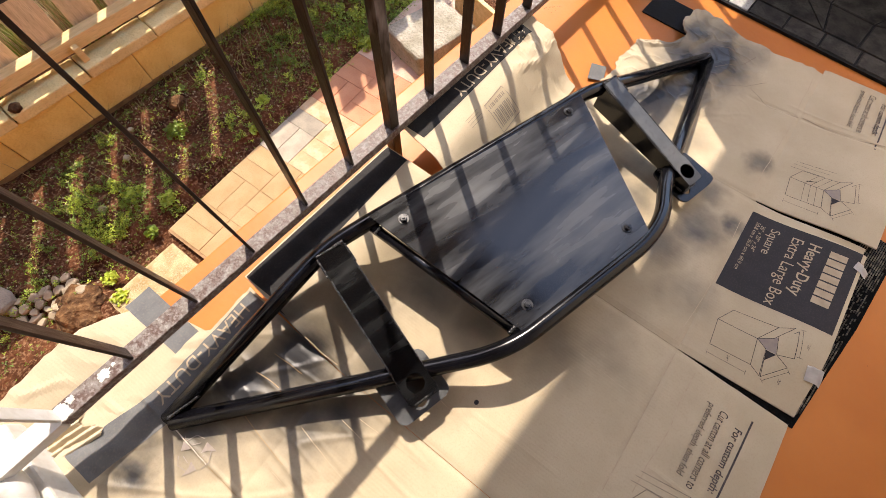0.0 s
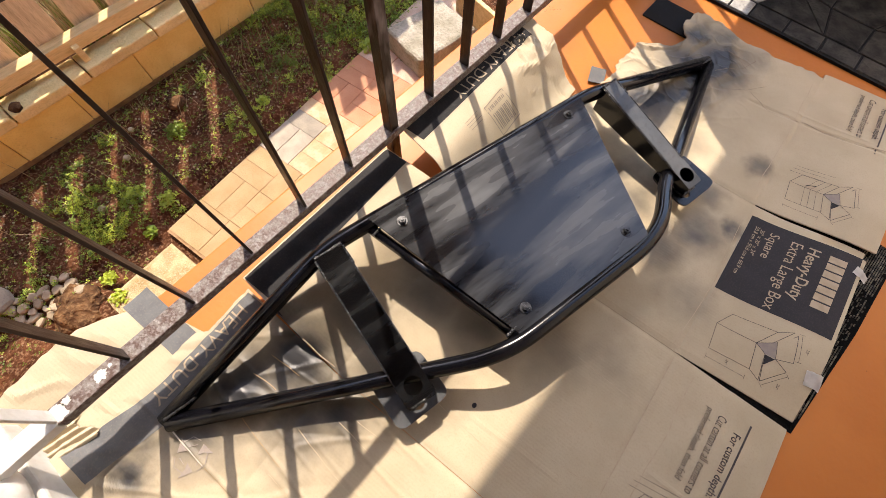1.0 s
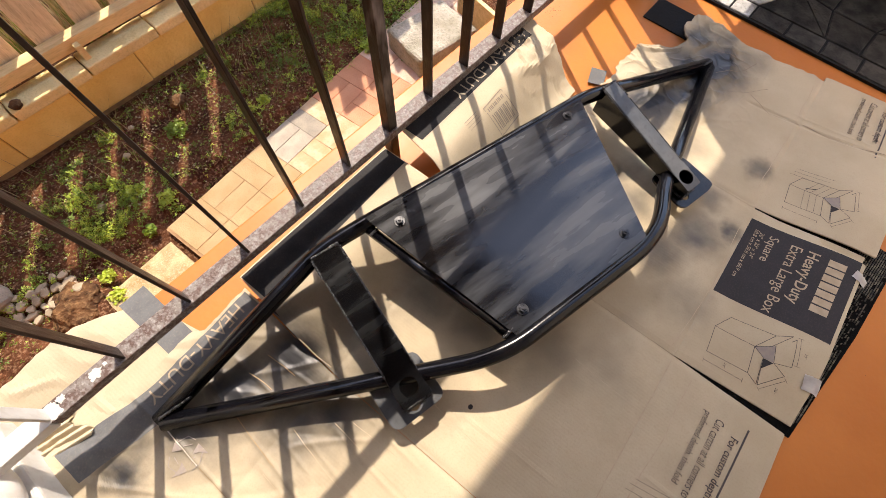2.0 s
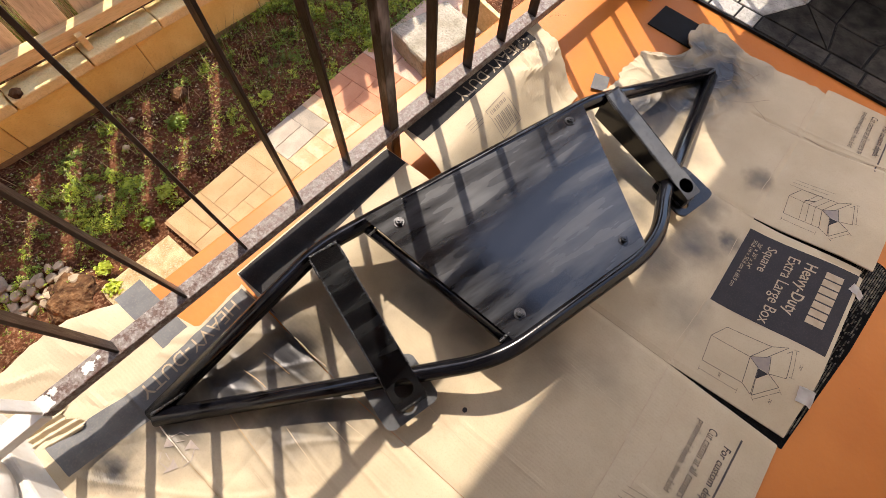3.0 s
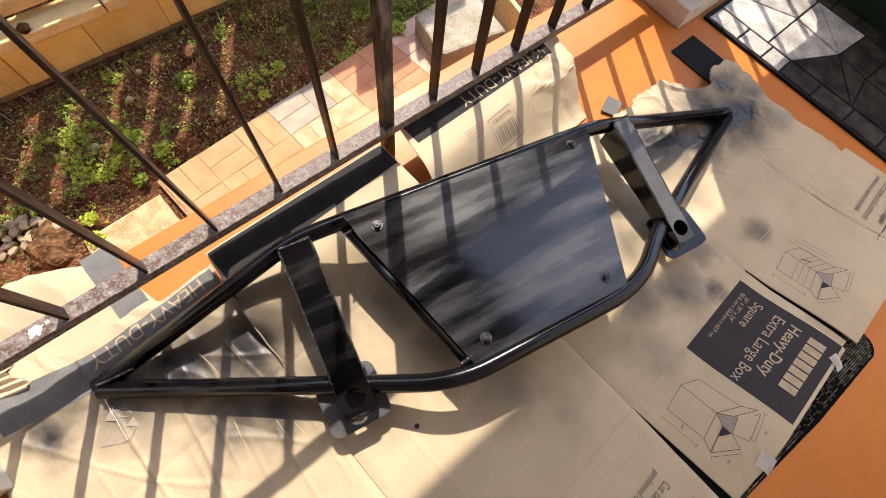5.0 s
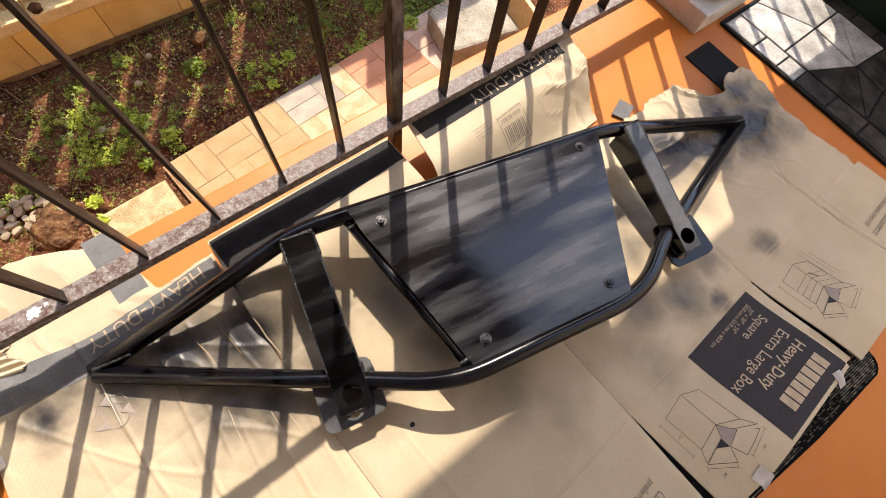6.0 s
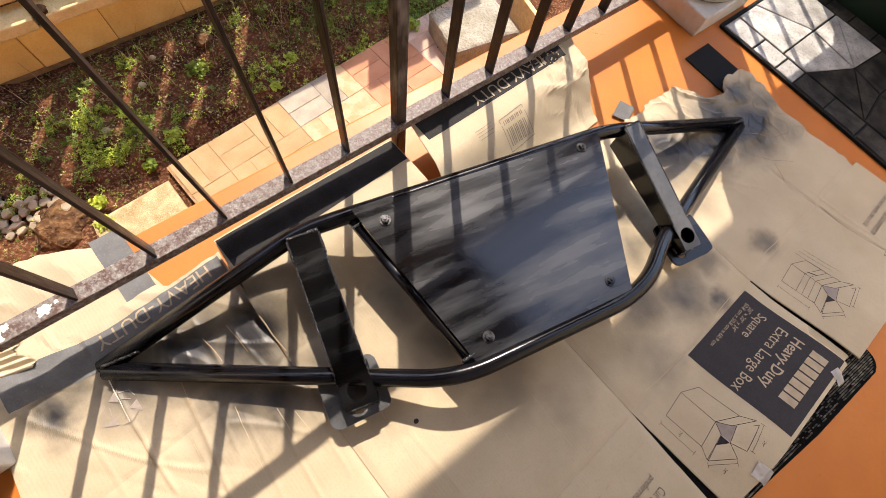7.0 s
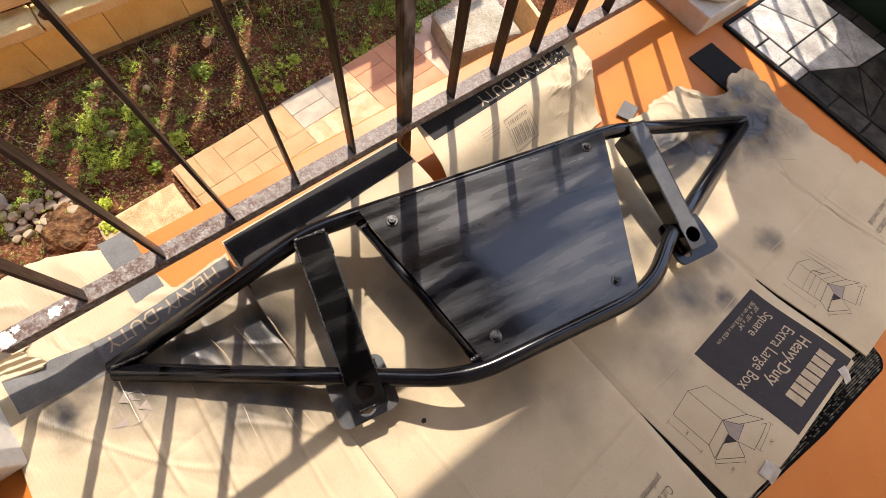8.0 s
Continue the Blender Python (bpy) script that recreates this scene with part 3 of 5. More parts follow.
def bead(a, b, m, parent, r=0.0032, step=0.004):
    """A weld bead from a to b: one lumpy rounded ridge."""
    a, b = m @ Vector(a), m @ Vector(b)
    n = max(3, int((b - a).length / step))
    bm = bmesh.new()
    sweep(bm, [a.lerp(b, k / n) for k in range(n + 1)], r, 8)
    side = (b - a).normalized()
    for v in bm.verts:
        t = (v.co - a).dot(side)
        axis = a + side * t
        v.co = axis + (v.co - axis) * (1 + 0.28 * math.sin(t * 1500) + 0.25 * noise.noise(v.co * 400))
    return part("weld", bm, WELD, parent, smooth=True)


def bracket(far, near, width, depth_far, depth_near, foot, paint, foot_paint):
    """A mounting arm: a box section that slopes down to a drilled foot plate. far, near: the middles of its upper face's ends."""
    (fx, fy, fz), (nx, ny, nz) = far, near
    length = math.hypot(nx - fx, ny - fy)
    turn = math.atan2(nx - fx, -(ny - fy))
    m = Matrix.Translation((fx, fy, 0)) @ Matrix.Rotation(turn, 4, "Z")
    w = width / 2

    def top(s):
        return fz + (nz - fz) * s / length

    def low(s):
        return top(s) - (depth_far + (depth_near - depth_far) * s / length)

    bm = bmesh.new()
    cut = length - 0.075
    secs = [0.0, cut * 0.33, cut * 0.66, cut]
    rings = [[bm.verts.new((x, -s, z)) for x, z in ((-w, low(s)), (w, low(s)), (w, top(s) - 0.004), (w - 0.004, top(s)), (-w + 0.004, top(s)), (-w, top(s) - 0.004))] for s in secs]
    for a, b in zip(rings, rings[1:]):
        for k in range(6):
            bm.faces.new((a[k], a[(k + 1) % 6], b[(k + 1) % 6], b[k]))
    bm.faces.new(rings[0][::-1])
    bm.faces.new(rings[-1])
    before = set(bm.verts)
    drilled(bm, -w, w, -length, -cut, 0.90, 1, 0, -length + 0.034, 0.020, 0.003, 48)
    for x0, x1 in ((-w, -w + 0.004), (w - 0.004, w)):
        box(bm, x0, x1, -length + 0.001, -cut, 0.0, 0.899)
    for v in bm.verts:
        if v not in before:
            s = -v.co.y
            v.co.z = low(s) + (top(s) - low(s)) * v.co.z
    bmesh.ops.transform(bm, verts=bm.verts, matrix=m)
    arm = part("bracket", bm, paint, bumper, "box-section mounting arm with a drilled end")
    # Sides turn plain black, so the arm's shade sits in its colour.
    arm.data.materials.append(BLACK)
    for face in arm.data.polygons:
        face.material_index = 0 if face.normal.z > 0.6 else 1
    for side in (-1, 1):
        bead((side * w, -0.004, top(0) - 0.003), (side * w, -0.05, top(0.05) - 0.004), m, arm, 0.0024)
        bead((side * (w + 0.001), -length + 0.005, low(length) + 0.002), (side * (w + 0.001), -length + 0.09, low(length - 0.09) + 0.002), m, arm)
        bead((side * (w - 0.001), -0.06, top(0.06) - 0.002), (side * (w - 0.001), -length + 0.05, top(length - 0.05) - 0.002), m, arm, 0.0019, 0.006)
    bead((-w, 0.001, top(0) - 0.002), (w, 0.001, top(0) - 0.002), m, arm, 0.0042)
    bead((-w, -length, low(length) + 0.002), (w, -length, low(length) + 0.002), m, arm)
    bm = bmesh.new()
    x0, x1, y0, y1 = foot
    z = low(length) - 0.001
    drilled(bm, x0, x1, y0, y1, z - 0.006, z, nx - 0.010, ny + 0.003, 0.014, 0.02, 64)
    part("foot_plate", bm, foot_paint, arm, "rounded steel mounting plate")
    return arm


bracket((-0.437, 0.176, 0.172), (-0.450, -0.190, 0.094), 0.068, 0.075, 0.040, (-0.524, -0.392, -0.213, -0.090), STREAKED, DUSTED_LIT)
bracket((0.437, 0.162, 0.150), (0.440, -0.186, 0.080), 0.050, 0.085, 0.036, (0.395, 0.526, -0.212, -0.092), DUSTED_LIT, STREAKED)
ONE = Matrix.Identity(4)
bead((-0.911, 0.108, 0.046), (-0.836, 0.110, 0.050), ONE, bumper, 0.0042)
bead((0.876, 0.094, 0.046), (0.801, 0.096, 0.048), ONE, bumper, 0.0042)
bead((-0.333, 0.160, 0.149), (-0.305, 0.166, 0.150), ONE, bumper, 0.0036)
bead((-0.233, -0.197, 0.131), (-0.203, -0.192, 0.131), ONE, bumper, 0.0036)


# ---- the flattened carton ----
carton = thing("flattened_cardboard_box", Matrix.Identity(4), "flattened brown cardboard carton with creased panels, printed flaps and torn edges", "cardboard")
X1, X2, X3 = -0.056, 0.473, 0.985
YN, YF = -0.284, 0.326


def crease(d, w=0.012, deep=0.004):
    return -deep * math.exp(-(d / w) ** 2)


def far_lift(x, y):
    """The flaps on the rail's side stand up a little, the third one most."""
    t = smooth((y - 0.335) / 0.15)
    v = (y - YF) / 0.29
    if x < -0.056 + 0.0225 * v:
        return 0.002 * t * smooth((x + 0.62) / 0.3) + 0.010 * t * smooth((x + 0.16) / 0.1)
    if x < 0.4745 + 0.022 * v:
        return t * (0.056 - 0.006 * (x + 0.03) / 0.53)
    return t * (0.088 + 0.010 * smooth((x - 0.55) / 0.5))


def near_lift(x, y):
    """The flap by the woven mat rests on it with its outer edge."""
    t = smooth((-0.30 - y) / 0.26)
    k = smooth((x - 0.47) / 0.2) if x < 0.98 else 0.6 * (1 - smooth((x - 1.3) / 0.3))
    return 0.032 * t * k if x > 0.47 else 0.004 * t


RIDGES = [(-0.364, 0.0, 0.22, 0.66, 0.0042), (-0.262, 0.13, 0.12, 0.62, 0.0030), (-0.225, 0.10, 0.20, 0.50, 0.0018), (-0.170, 0.05, 0.36, 0.56, 0.0030), (-0.112, -0.08, 0.30, 0.50, 0.0026),
          (-0.305, 0.10, 0.0, 0.34, 0.0014), (-0.44, -0.04, 0.26, 0.50, 0.0016), (0.03, 0.10, 0.20, 0.36, 0.0018), (-0.15, 0.06, -0.06, 0.26, 0.0022), (-0.205, 0.10, 0.02, 0.30, 0.0016), (-0.08, 0.04, 0.02, 0.24, 0.0014), (0.06, -0.05, -0.22, 0.05, 0.0012), (1.352, -0.10, -0.56, -0.10, -0.0045), (1.385, -0.05, -0.50, -0.22, 0.0022), (0.20, -0.02, -0.54, -0.32, 0.0014)]


def ridges(x, y):
    """Long sharp folds where the board was bent: x, slope, ends, height."""
    z = 0.0
    for rx, slope, y0, y1, tall in RIDGES:
        if y0 < y < y1:
            d = x - rx - slope * (y - 0.5 * (y0 + y1)) - 0.006 * lump(rx, y, 5, 3)
            if abs(d) < 0.03:
                z += tall * math.exp(-(d / 0.0055) ** 2) * smooth((y - y0) / 0.05) * smooth((y1 - y) / 0.05) * (0.75 + 0.25 * lump(x, y, 30, 1))
    return z


def card_height(x, y):
    z = 0.0075 + 0.0022 * lump(x, y, 2.3, 1) + 0.0012 * lump(x, y, 7.0, 2)
    for c in (X1, X2, X3):
        z += crease(x - c, 0.010, 0.003)
    z += crease(y - YN, 0.008, 0.0022) + crease(y - YF, 0.008, 0.0016)
    if y > YF:
        z += far_lift(x, y)
    if y < YN:
        z += near_lift(x, y)
    if x > 1.0 and y > -0.25:
        k = smooth((x - 1.05) / 0.25) * smooth((y + 0.22) / 0.3)
        fold = max(1 - 5 * abs(lump(x, y, 6, 6)), 0) * 0.012 + max(1 - 5 * abs(lump(x + 0.4 * y, y, 11, 9)), 0) * 0.007 + max(1 - 6 * abs(lump(x, y, 21, 3)), 0) * 0.003
        z += k * (0.012 + 0.008 * lump(x, y, 5, 2) + 0.85 * fold)
    if x > 0.80 and y > 0.36:
        k = smooth((x - 0.82) / 0.16) * smooth((y - 0.37) / 0.06)
        z += k * (0.010 * max(1 - 5 * abs(lump(x + 0.3 * y, y, 9, 14)), 0) + 0.005 * max(1 - 5 * abs(lump(x, y, 19, 15)), 0))
    if x < -0.45 and y > 0.45:
        z += 0.010 * smooth((-0.47 - x) / 0.10) * smooth((y - 0.5) / 0.15)
    if x < 0.12 and y > 0.02:
        t = (x + 0.75 * y) * 1.0
        k = smooth((0.12 - x) / 0.2) * smooth((y - 0.02) / 0.2)
        z += k * (0.0022 * (abs(noise.noise((t * 16, (y - 0.6 * x) * 4, 2.0))) * 2 - 0.4) + 0.0022 * max(1 - 7 * abs(noise.noise((t * 9, (y - 0.6 * x) * 2.5, 7.0))), 0))
    return max(z + ridges(x, y), 0.0052)


def ragged(t, size, freq, seed):
    return size * (noise.noise((t * freq, seed, 0.3)) + 0.5 * noise.noise((t * freq * 3.3, seed, 1.3)))


def card(name, x0, x1, y0, y1, label="", nx=64, ny=64):
    """A panel of the carton; an edge is a number or a function along that edge."""
    gap = 0.0004

    def place(u, v):
        a = x0(v) if callable(x0) else x0 + gap
        b = x1(v) if callable(x1) else x1 - gap
        x = a + (b - a) * u
        c = y0(x) if callable(y0) else y0
        d = y1(x) if callable(y1) else y1
        return x, c + (d - c) * v

    return part(name, sheet(place, nx, ny, card_height, 0.004), CARD, carton, label)


card("panel", lambda v: -0.585 - 0.01 * v, X1 - 0.0004, -0.34, YF, nx=170, ny=110)
card("panel", X1, X2, YN, YF, nx=110, ny=110)
card("panel", X2, X3, YN, YF)


def torn_far(x):
    base = 0.262 - 0.11 * smooth((x - 1.30) / 0.12) + 0.02 * smooth((x - 1.42) / 0.08)
    return base + ragged(x, 0.022, 17, 4.2) + 0.03 * smooth((1.08 - x) / 0.1)


def torn_right(v):
    y = YN + v * 0.52
    return 1.585 - 0.020 * smooth((y + 0.25) / 0.15) + ragged(y, 0.014, 12, 8.1)


card("panel", X3, torn_right, YN, torn_far, "crumpled torn panel darkened by overspray", 120, 120)
card("flap", lambda v: X1 + 0.006 + 0.004 * v, lambda v: X2 - 0.006 * (1 - v), -0.556, YN, nx=110, ny=40)
card("flap", lambda v: X2 + 0.0015 + 0.017 * (1 - v), lambda v: X3 - 0.002 + 0.022 * (1 - v), -0.562, YN, nx=30, ny=20)
card("flap", lambda v: X3 + 0.004 + 0.034 * (1 - v), lambda v: 1.60 + 0.02 * (1 - v), lambda x: -0.585, YN, nx=150, ny=40)
card("flap", lambda v: -0.595 + 0.038 * v, lambda v: X1 - 0.0012 + 0.018 * v, YF, lambda x: 0.634 + 0.022 * smooth((-0.165 - x) / 0.03) + 0.024 * smooth((-0.31 - x) / 0.22) + ragged(x, 0.003, 20, 2), nx=170, ny=60)
card("flap", lambda v: X1 + 0.001 + 0.027 * v, lambda v: X2 - 0.001 * v, YF, lambda x: 0.638 - 0.042 * x + ragged(x, 0.0015, 20, 3), nx=56, ny=40)
card("flap", lambda v: X2 + 0.003 + 0.052 * v, lambda v: 1.03 + 0.075 * v + ragged(v, 0.006, 5, 7), YF, lambda x: 0.614 - 0.050 * (x - 0.55), nx=56, ny=40)


# ---- the garden: path, wall, fence ----
path = thing("garden_path", pose(0, 1.72, GROUND_Z, 0, 0, 2.0), "terracotta paver path with a few grey and red pavers", "path", kind="structure")


def piece_mesh(name, dx, dy, dz, bevel, mat):
    bm = boxed(-dx / 2, dx / 2, -dy / 2, dy / 2, -dz, 0, bevel=bevel)
    me = bpy.data.meshes.new(name)
    bmesh.ops.recalc_face_normals(bm, faces=bm.faces)
    bm.to_mesh(me)
    bm.free()
    me.materials.append(mat)
    return me


def put(name, mesh, parent, m):
    ob = new(name, mesh)
    ob.parent = parent
    ob.matrix_basis = m
    return ob


rng = random.Random(5)
shapes = {k: piece_mesh("paver", 0.2114, 0.1048, 0.05, 0.0018, m) for k, m in (("tan", PAVER), ("red", PAVER_RED), ("grey", PAVER_GREY), ("cream", PAVER_CREAM), ("pink", PAVER_PINK))}
PV = 0.213
part("joint_sand", boxed(-0.10, 2.45, -0.855, 0.001, -0.05, -0.0045), JOINT_SAND, path)["kind"] = "stuff"
NAMED = {(3, 0): "grey", (4, 0): "grey", (3, 1): "cream", (4, 1): "cream", (4, 2): "pink", (5, 0): "red", (6, 0): "red", (5, 1): "red", (6, 1): "red"}
for i in range(-1, 12):
    for j in range(0, 4):
        cx, cy = 0.02 + PV * i, -0.105 - PV * j
        if cx < -0.13:
            continue
        kind = NAMED.get((i, j), "tan")
        if i > 6:
            kind = rng.choice(("pink", "pink", "cream"))
        for s in (-1, 1):
            if (i, j, s) == (4, 0, 1):
                kind = "cream"
            z = rng.uniform(-0.001, 0.001) if kind in ("tan", "red") else rng.uniform(-0.003, 0.002)
            if (i + j) % 2:
                put("paver", shapes[kind], path, pose(cx, cy + s * PV / 4, z, rng.uniform(-0.3, 0.3), rng.uniform(-0.3, 0.3), rng.uniform(-0.4, 0.4)))
            else:
                put("paver", shapes[kind], path, pose(cx + s * PV / 4, cy, z, rng.uniform(-0.3, 0.3), rng.uniform(-0.3, 0.3), 90 + rng.uniform(-0.4, 0.4)))


def gravel_height(x, y):
    k = smooth((x + 0.58) / 0.09) * smooth((1.70 - y) / 0.08) * smooth((y - 1.0) / 0.08)
    return ground_height(x, y) - 0.02 + k * (GROUND_Z + 0.010 - ground_height(x, y) + 0.02) + 0.006 * lump(x, y, 16, 2) * k


bm = sheet(lambda u, v: (-0.70 + u * 0.57, 0.98 + v * 0.74), 60, 70, gravel_height, 0.06)
tagged(link("gravel", bm, GRAVEL, smooth=True), "pale yellow gravel beside the paver path", "gravel", kind="structure")

WALL = pose(0, 2.60, GROUND_Z, 0, 0, -3.6)
wall = thing("wall_garden", WALL, "low yellow limestone block retaining wall with coping", "wall", kind="structure")
part("core", boxed(-3.0, 4.4, 0.012, 0.20, -0.2, 0.205), MORTAR, wall)
rng = random.Random(11)
block = piece_mesh("block", 0.381, 0.05, 0.206, 0.006, LIMESTONE)
cope = piece_mesh("coping_stone", 0.398, 0.150, 0.058, 0.008, COPING)
for i in range(-7, 12):
    put("block", block, wall, pose(-0.09 + 0.384 * i, 0.028 + rng.uniform(-0.003, 0.003), 0.205, rng.uniform(-0.8, 0.8), 0, rng.uniform(-0.5, 0.5)))
    put("coping_stone", cope, wall, pose(0.045 + 0.405 * i, 0.052 + rng.uniform(-0.006, 0.006), 0.266 + rng.uniform(-0.003, 0.003), rng.uniform(-0.8, 0.8), rng.uniform(-0.4, 0.4), rng.uniform(-0.8, 0.8)))
bm = sheet(lambda u, v: (-3 + 7.4 * u, 0.125 + 1.2 * v), 60, 10, lambda x, y: 0.235 + 0.03 * lump(x, y, 3) + 0.02 * lump(x, y, 11), 0.1)
part("retained_soil", bm, SOIL, wall, "soil behind the coping")

fence = thing("paling_fence", pose(0, 2.735, 0, 0, 0, -3.6), "weathered wooden paling fence behind the garden wall", "fence")
rng = random.Random(3)
paling = piece_mesh("paling", 0.150, 0.018, 1.12, 0.003, TIMBER)
# Unseen palings farther along, closed up and taller to shade bed and pavers.
close_shade_paling = piece_mesh("paling", 0.165, 0.018, 1.30, 0.003, TIMBER)
tall_shade_paling = piece_mesh("paling", 0.165, 0.018, 1.48, 0.003, TIMBER)
for i in range(-9, 20):
    put("paling", paling if i < 9 else tall_shade_paling, fence, pose(0.02 + 0.212 * i + rng.uniform(-0.008, 0.008), 0.012 + rng.uniform(-0.006, 0.006), (0.48 if i < 9 else 0.79) + rng.uniform(-0.015, 0.015), rng.uniform(-0.8, 0.8), rng.uniform(-1.0, 1.0), rng.uniform(-2, 2)))
for i in range(5, 20):
    put("paling", close_shade_paling, fence, pose(0.126 + 0.212 * i + rng.uniform(-0.008, 0.008), 0.034, (0.43 if i < 9 else 0.61) + rng.uniform(-0.02, 0.02), 0, rng.uniform(-0.6, 0.6), 0))
part("rail", boxed(-2.2, 4.4, -0.075, -0.003, -0.640, -0.575, bevel=0.004), RAIL_TIMBER, fence)
part("rail", boxed(-2.2, 4.4, -0.030, -0.003, 0.375, 0.465, bevel=0.004), RAIL_TIMBER, fence)
part("strut", boxed(0.285, 0.318, -0.115, -0.076, -0.72, -0.60, bevel=0.003), RAIL_TIMBER, fence)


# ---- bed: stones, clods, plants ----
def blob(bm, x, y, z, r, squash=0.6, seed=0):
    v = bmesh.ops.create_icosphere(bm, subdivisions=2, radius=r, matrix=pose(x, y, z))["verts"]
    for p in v:
        d = p.co - Vector((x, y, z))
        k = 1 + 0.35 * noise.noise(d * (1.6 / r) + Vector((seed, seed * 2.1, 0)))
        p.co = Vector((x, y, z)) + Vector((d.x * k, d.y * k, d.z * k * squash))
    return bm


bm = bmesh.new()
rng = random.Random(21)
for k in range(1300):
    x, y = rng.uniform(-1.0, 2.3), rng.uniform(1.76, 2.58)
    r = rng.choice((0.002, 0.003, 0.004, 0.006))
    v = bmesh.ops.create_icosphere(bm, subdivisions=1, radius=r, matrix=pose(x, y, ground_height(x, y) + r * 0.3, rng.uniform(0, 90), rng.uniform(0, 90), 0))
tagged(link("soil_clods", bm, PEBBLE), "small pale pebbles and clods scattered on the soil", "pebbles", kind="stuff")


def leaf_field(name, count, seed, mat, density, size, lift, label, category):
    """Thousands of small three-part leaves, thick where density(x, y) is high."""
    rng = random.Random(seed)
    verts, faces = [], []
    made = 0
    while made < count:
        x, y = rng.uniform(-1.15, 2.3), rng.uniform(1.30, 2.62)
        if rng.random() > density(x, y):
            continue
        made += 1
        z = ground_height(x, y) + lift * rng.random() ** 1.5 + 0.004
        turn = rng.uniform(0, 6.3)
        tilt = Euler((rng.gauss(0, 0.45), rng.gauss(0, 0.45), turn)).to_matrix()
        s = size * rng.uniform(0.6, 1.4)
        base = len(verts)
        verts.append(Vector((x, y, z)))
        for k in range(3):
            a = k * 2.094
            for da, rr in ((-0.45, 0.8), (0.0, 1.0), (0.45, 0.8)):
                verts.append(Vector((x, y, z)) + tilt @ Vector((s * rr * math.cos(a + da), s * rr * math.sin(a + da), s * 0.15 * rr)))
            b = base + 1 + 3 * k
            faces.append((base, b, b + 1, b + 2))
    me = bpy.data.meshes.new(name)
    me.from_pydata([tuple(v) for v in verts], [], faces)
    me.materials.append(mat)
    return tagged(new(name, me), label, category, kind="stuff")


def bed_mask(x, y):
    return smooth((y - 1.72) / 0.06) * (1 - smooth((y - 2.56) / 0.04)) if x > -0.2 else smooth((y - 1.55) / 0.2) * (1 - smooth((y - 2.56) / 0.04))


def weeds(x, y):
    k = 0.8 * lump(x, y, 2.6, 12) + 0.7 * lump(x, y, 7.5, 4)
    k += 0.42 * smooth((x - 0.72) / 0.35)
    k -= 0.9 * smooth((y - 2.36) / 0.15) * (1 - smooth((x - 0.8) / 0.3))
    k -= 0.25 * smooth((1.90 - y) / 0.08) * (1 - smooth((x - 0.3) / 0.3)) + 0.6 * smooth((-0.70 - x) / 0.06) * smooth((1.84 - y) / 0.06)
    k += 0.55 * lump(x, y, 17, 21) + 0.5 * lump(x, y, 34, 2)
    return bed_mask(x, y) * (0.03 + 0.97 * smooth((k - 0.12) / 0.4))


leaf_field("clover_weeds", 11000, 7, LEAF, weeds, 0.0092, 0.03, "dense low green clover-like weeds on the soil", "weeds")
leaf_field("pale_weeds", 7500, 8, LEAF_PALE, lambda x, y: weeds(x, y) * smooth((lump(x, y, 5, 40) + 0.3) / 0.3), 0.0085, 0.036, "yellowish green weed leaves among the clover", "weeds")
leaf_field("seedlings", 3200, 9, LEAF, lambda x, y: bed_mask(x, y), 0.0075, 0.01, "scattered small seedlings on bare soil", "weeds")


def grass(name, count, seed, mat, area, length, label):
    rng = random.Random(seed)
    verts, faces = [], []
    for k in range(count):
        x0, x1, y0, y1 = area
        x, y = rng.uniform(x0, x1), rng.uniform(y0, y1)
        z = ground_height(x, y)
        a, n = rng.uniform(0, 6.3), length * rng.uniform(0.5, 1.3)
        lean = rng.uniform(0.2, 0.9)
        side = Vector((-math.sin(a), math.cos(a), 0)) * 0.0022
        b = len(verts)
        for t in (0, 0.5, 1.0):
            p = Vector((x + math.cos(a) * n * lean * t * t, y + math.sin(a) * n * lean * t * t, z + n * t * (1 - 0.4 * lean * t)))
            verts += [p - side * (1 - t * 0.9), p + side * (1 - t * 0.9)]
        faces += [(b, b + 1, b + 3, b + 2), (b + 2, b + 3, b + 5, b + 4)]
    me = bpy.data.meshes.new(name)
    me.from_pydata([tuple(v) for v in verts], [], faces)
    me.materials.append(mat)
    return tagged(new(name, me), label, "grass", kind="stuff")


grass("grass_blades", 700, 31, LEAF, (0.75, 1.75, 1.85, 2.55), 0.07, "thin green grass blades among the weeds")
def verge(name, count, seed, mat, length, label):
    """Tall grass on the raised ground behind the fence."""
    rng = random.Random(seed)
    verts, faces = [], []
    for k in range(count):
        x = rng.uniform(-1.6, 2.6)
        y = 2.77 - 0.063 * x + abs(rng.gauss(0, 0.12))
        z, a, n, lean = GROUND_Z + 0.22, rng.uniform(0, 6.3), length * rng.uniform(0.5, 1.25), rng.uniform(0.1, 0.7)
        side = Vector((-math.sin(a), math.cos(a), 0)) * 0.0035
        b = len(verts)
        for t in (0, 0.5, 1.0):
            p = Vector((x + math.cos(a) * n * lean * t * t * 0.5, y + abs(math.sin(a)) * n * lean * t * t, z + n * t * (1 - 0.4 * lean * t)))
            verts += [p - side * (1 - t * 0.9), p + side * (1 - t * 0.9)]
        faces += [(b, b + 1, b + 3, b + 2), (b + 2, b + 3, b + 5, b + 4)]
    me = bpy.data.meshes.new(name)
    me.from_pydata([tuple(v) for v in verts], [], faces)
    me.materials.append(mat)
    return tagged(new(name, me), label, "grass", kind="stuff")


verge("verge_grass", 1800, 51, LEAF, 0.36, "tall green grass behind the palings")
verge("verge_straw", 2600, 52, STRAW, 0.36, "dry straw-coloured grass behind the palings")
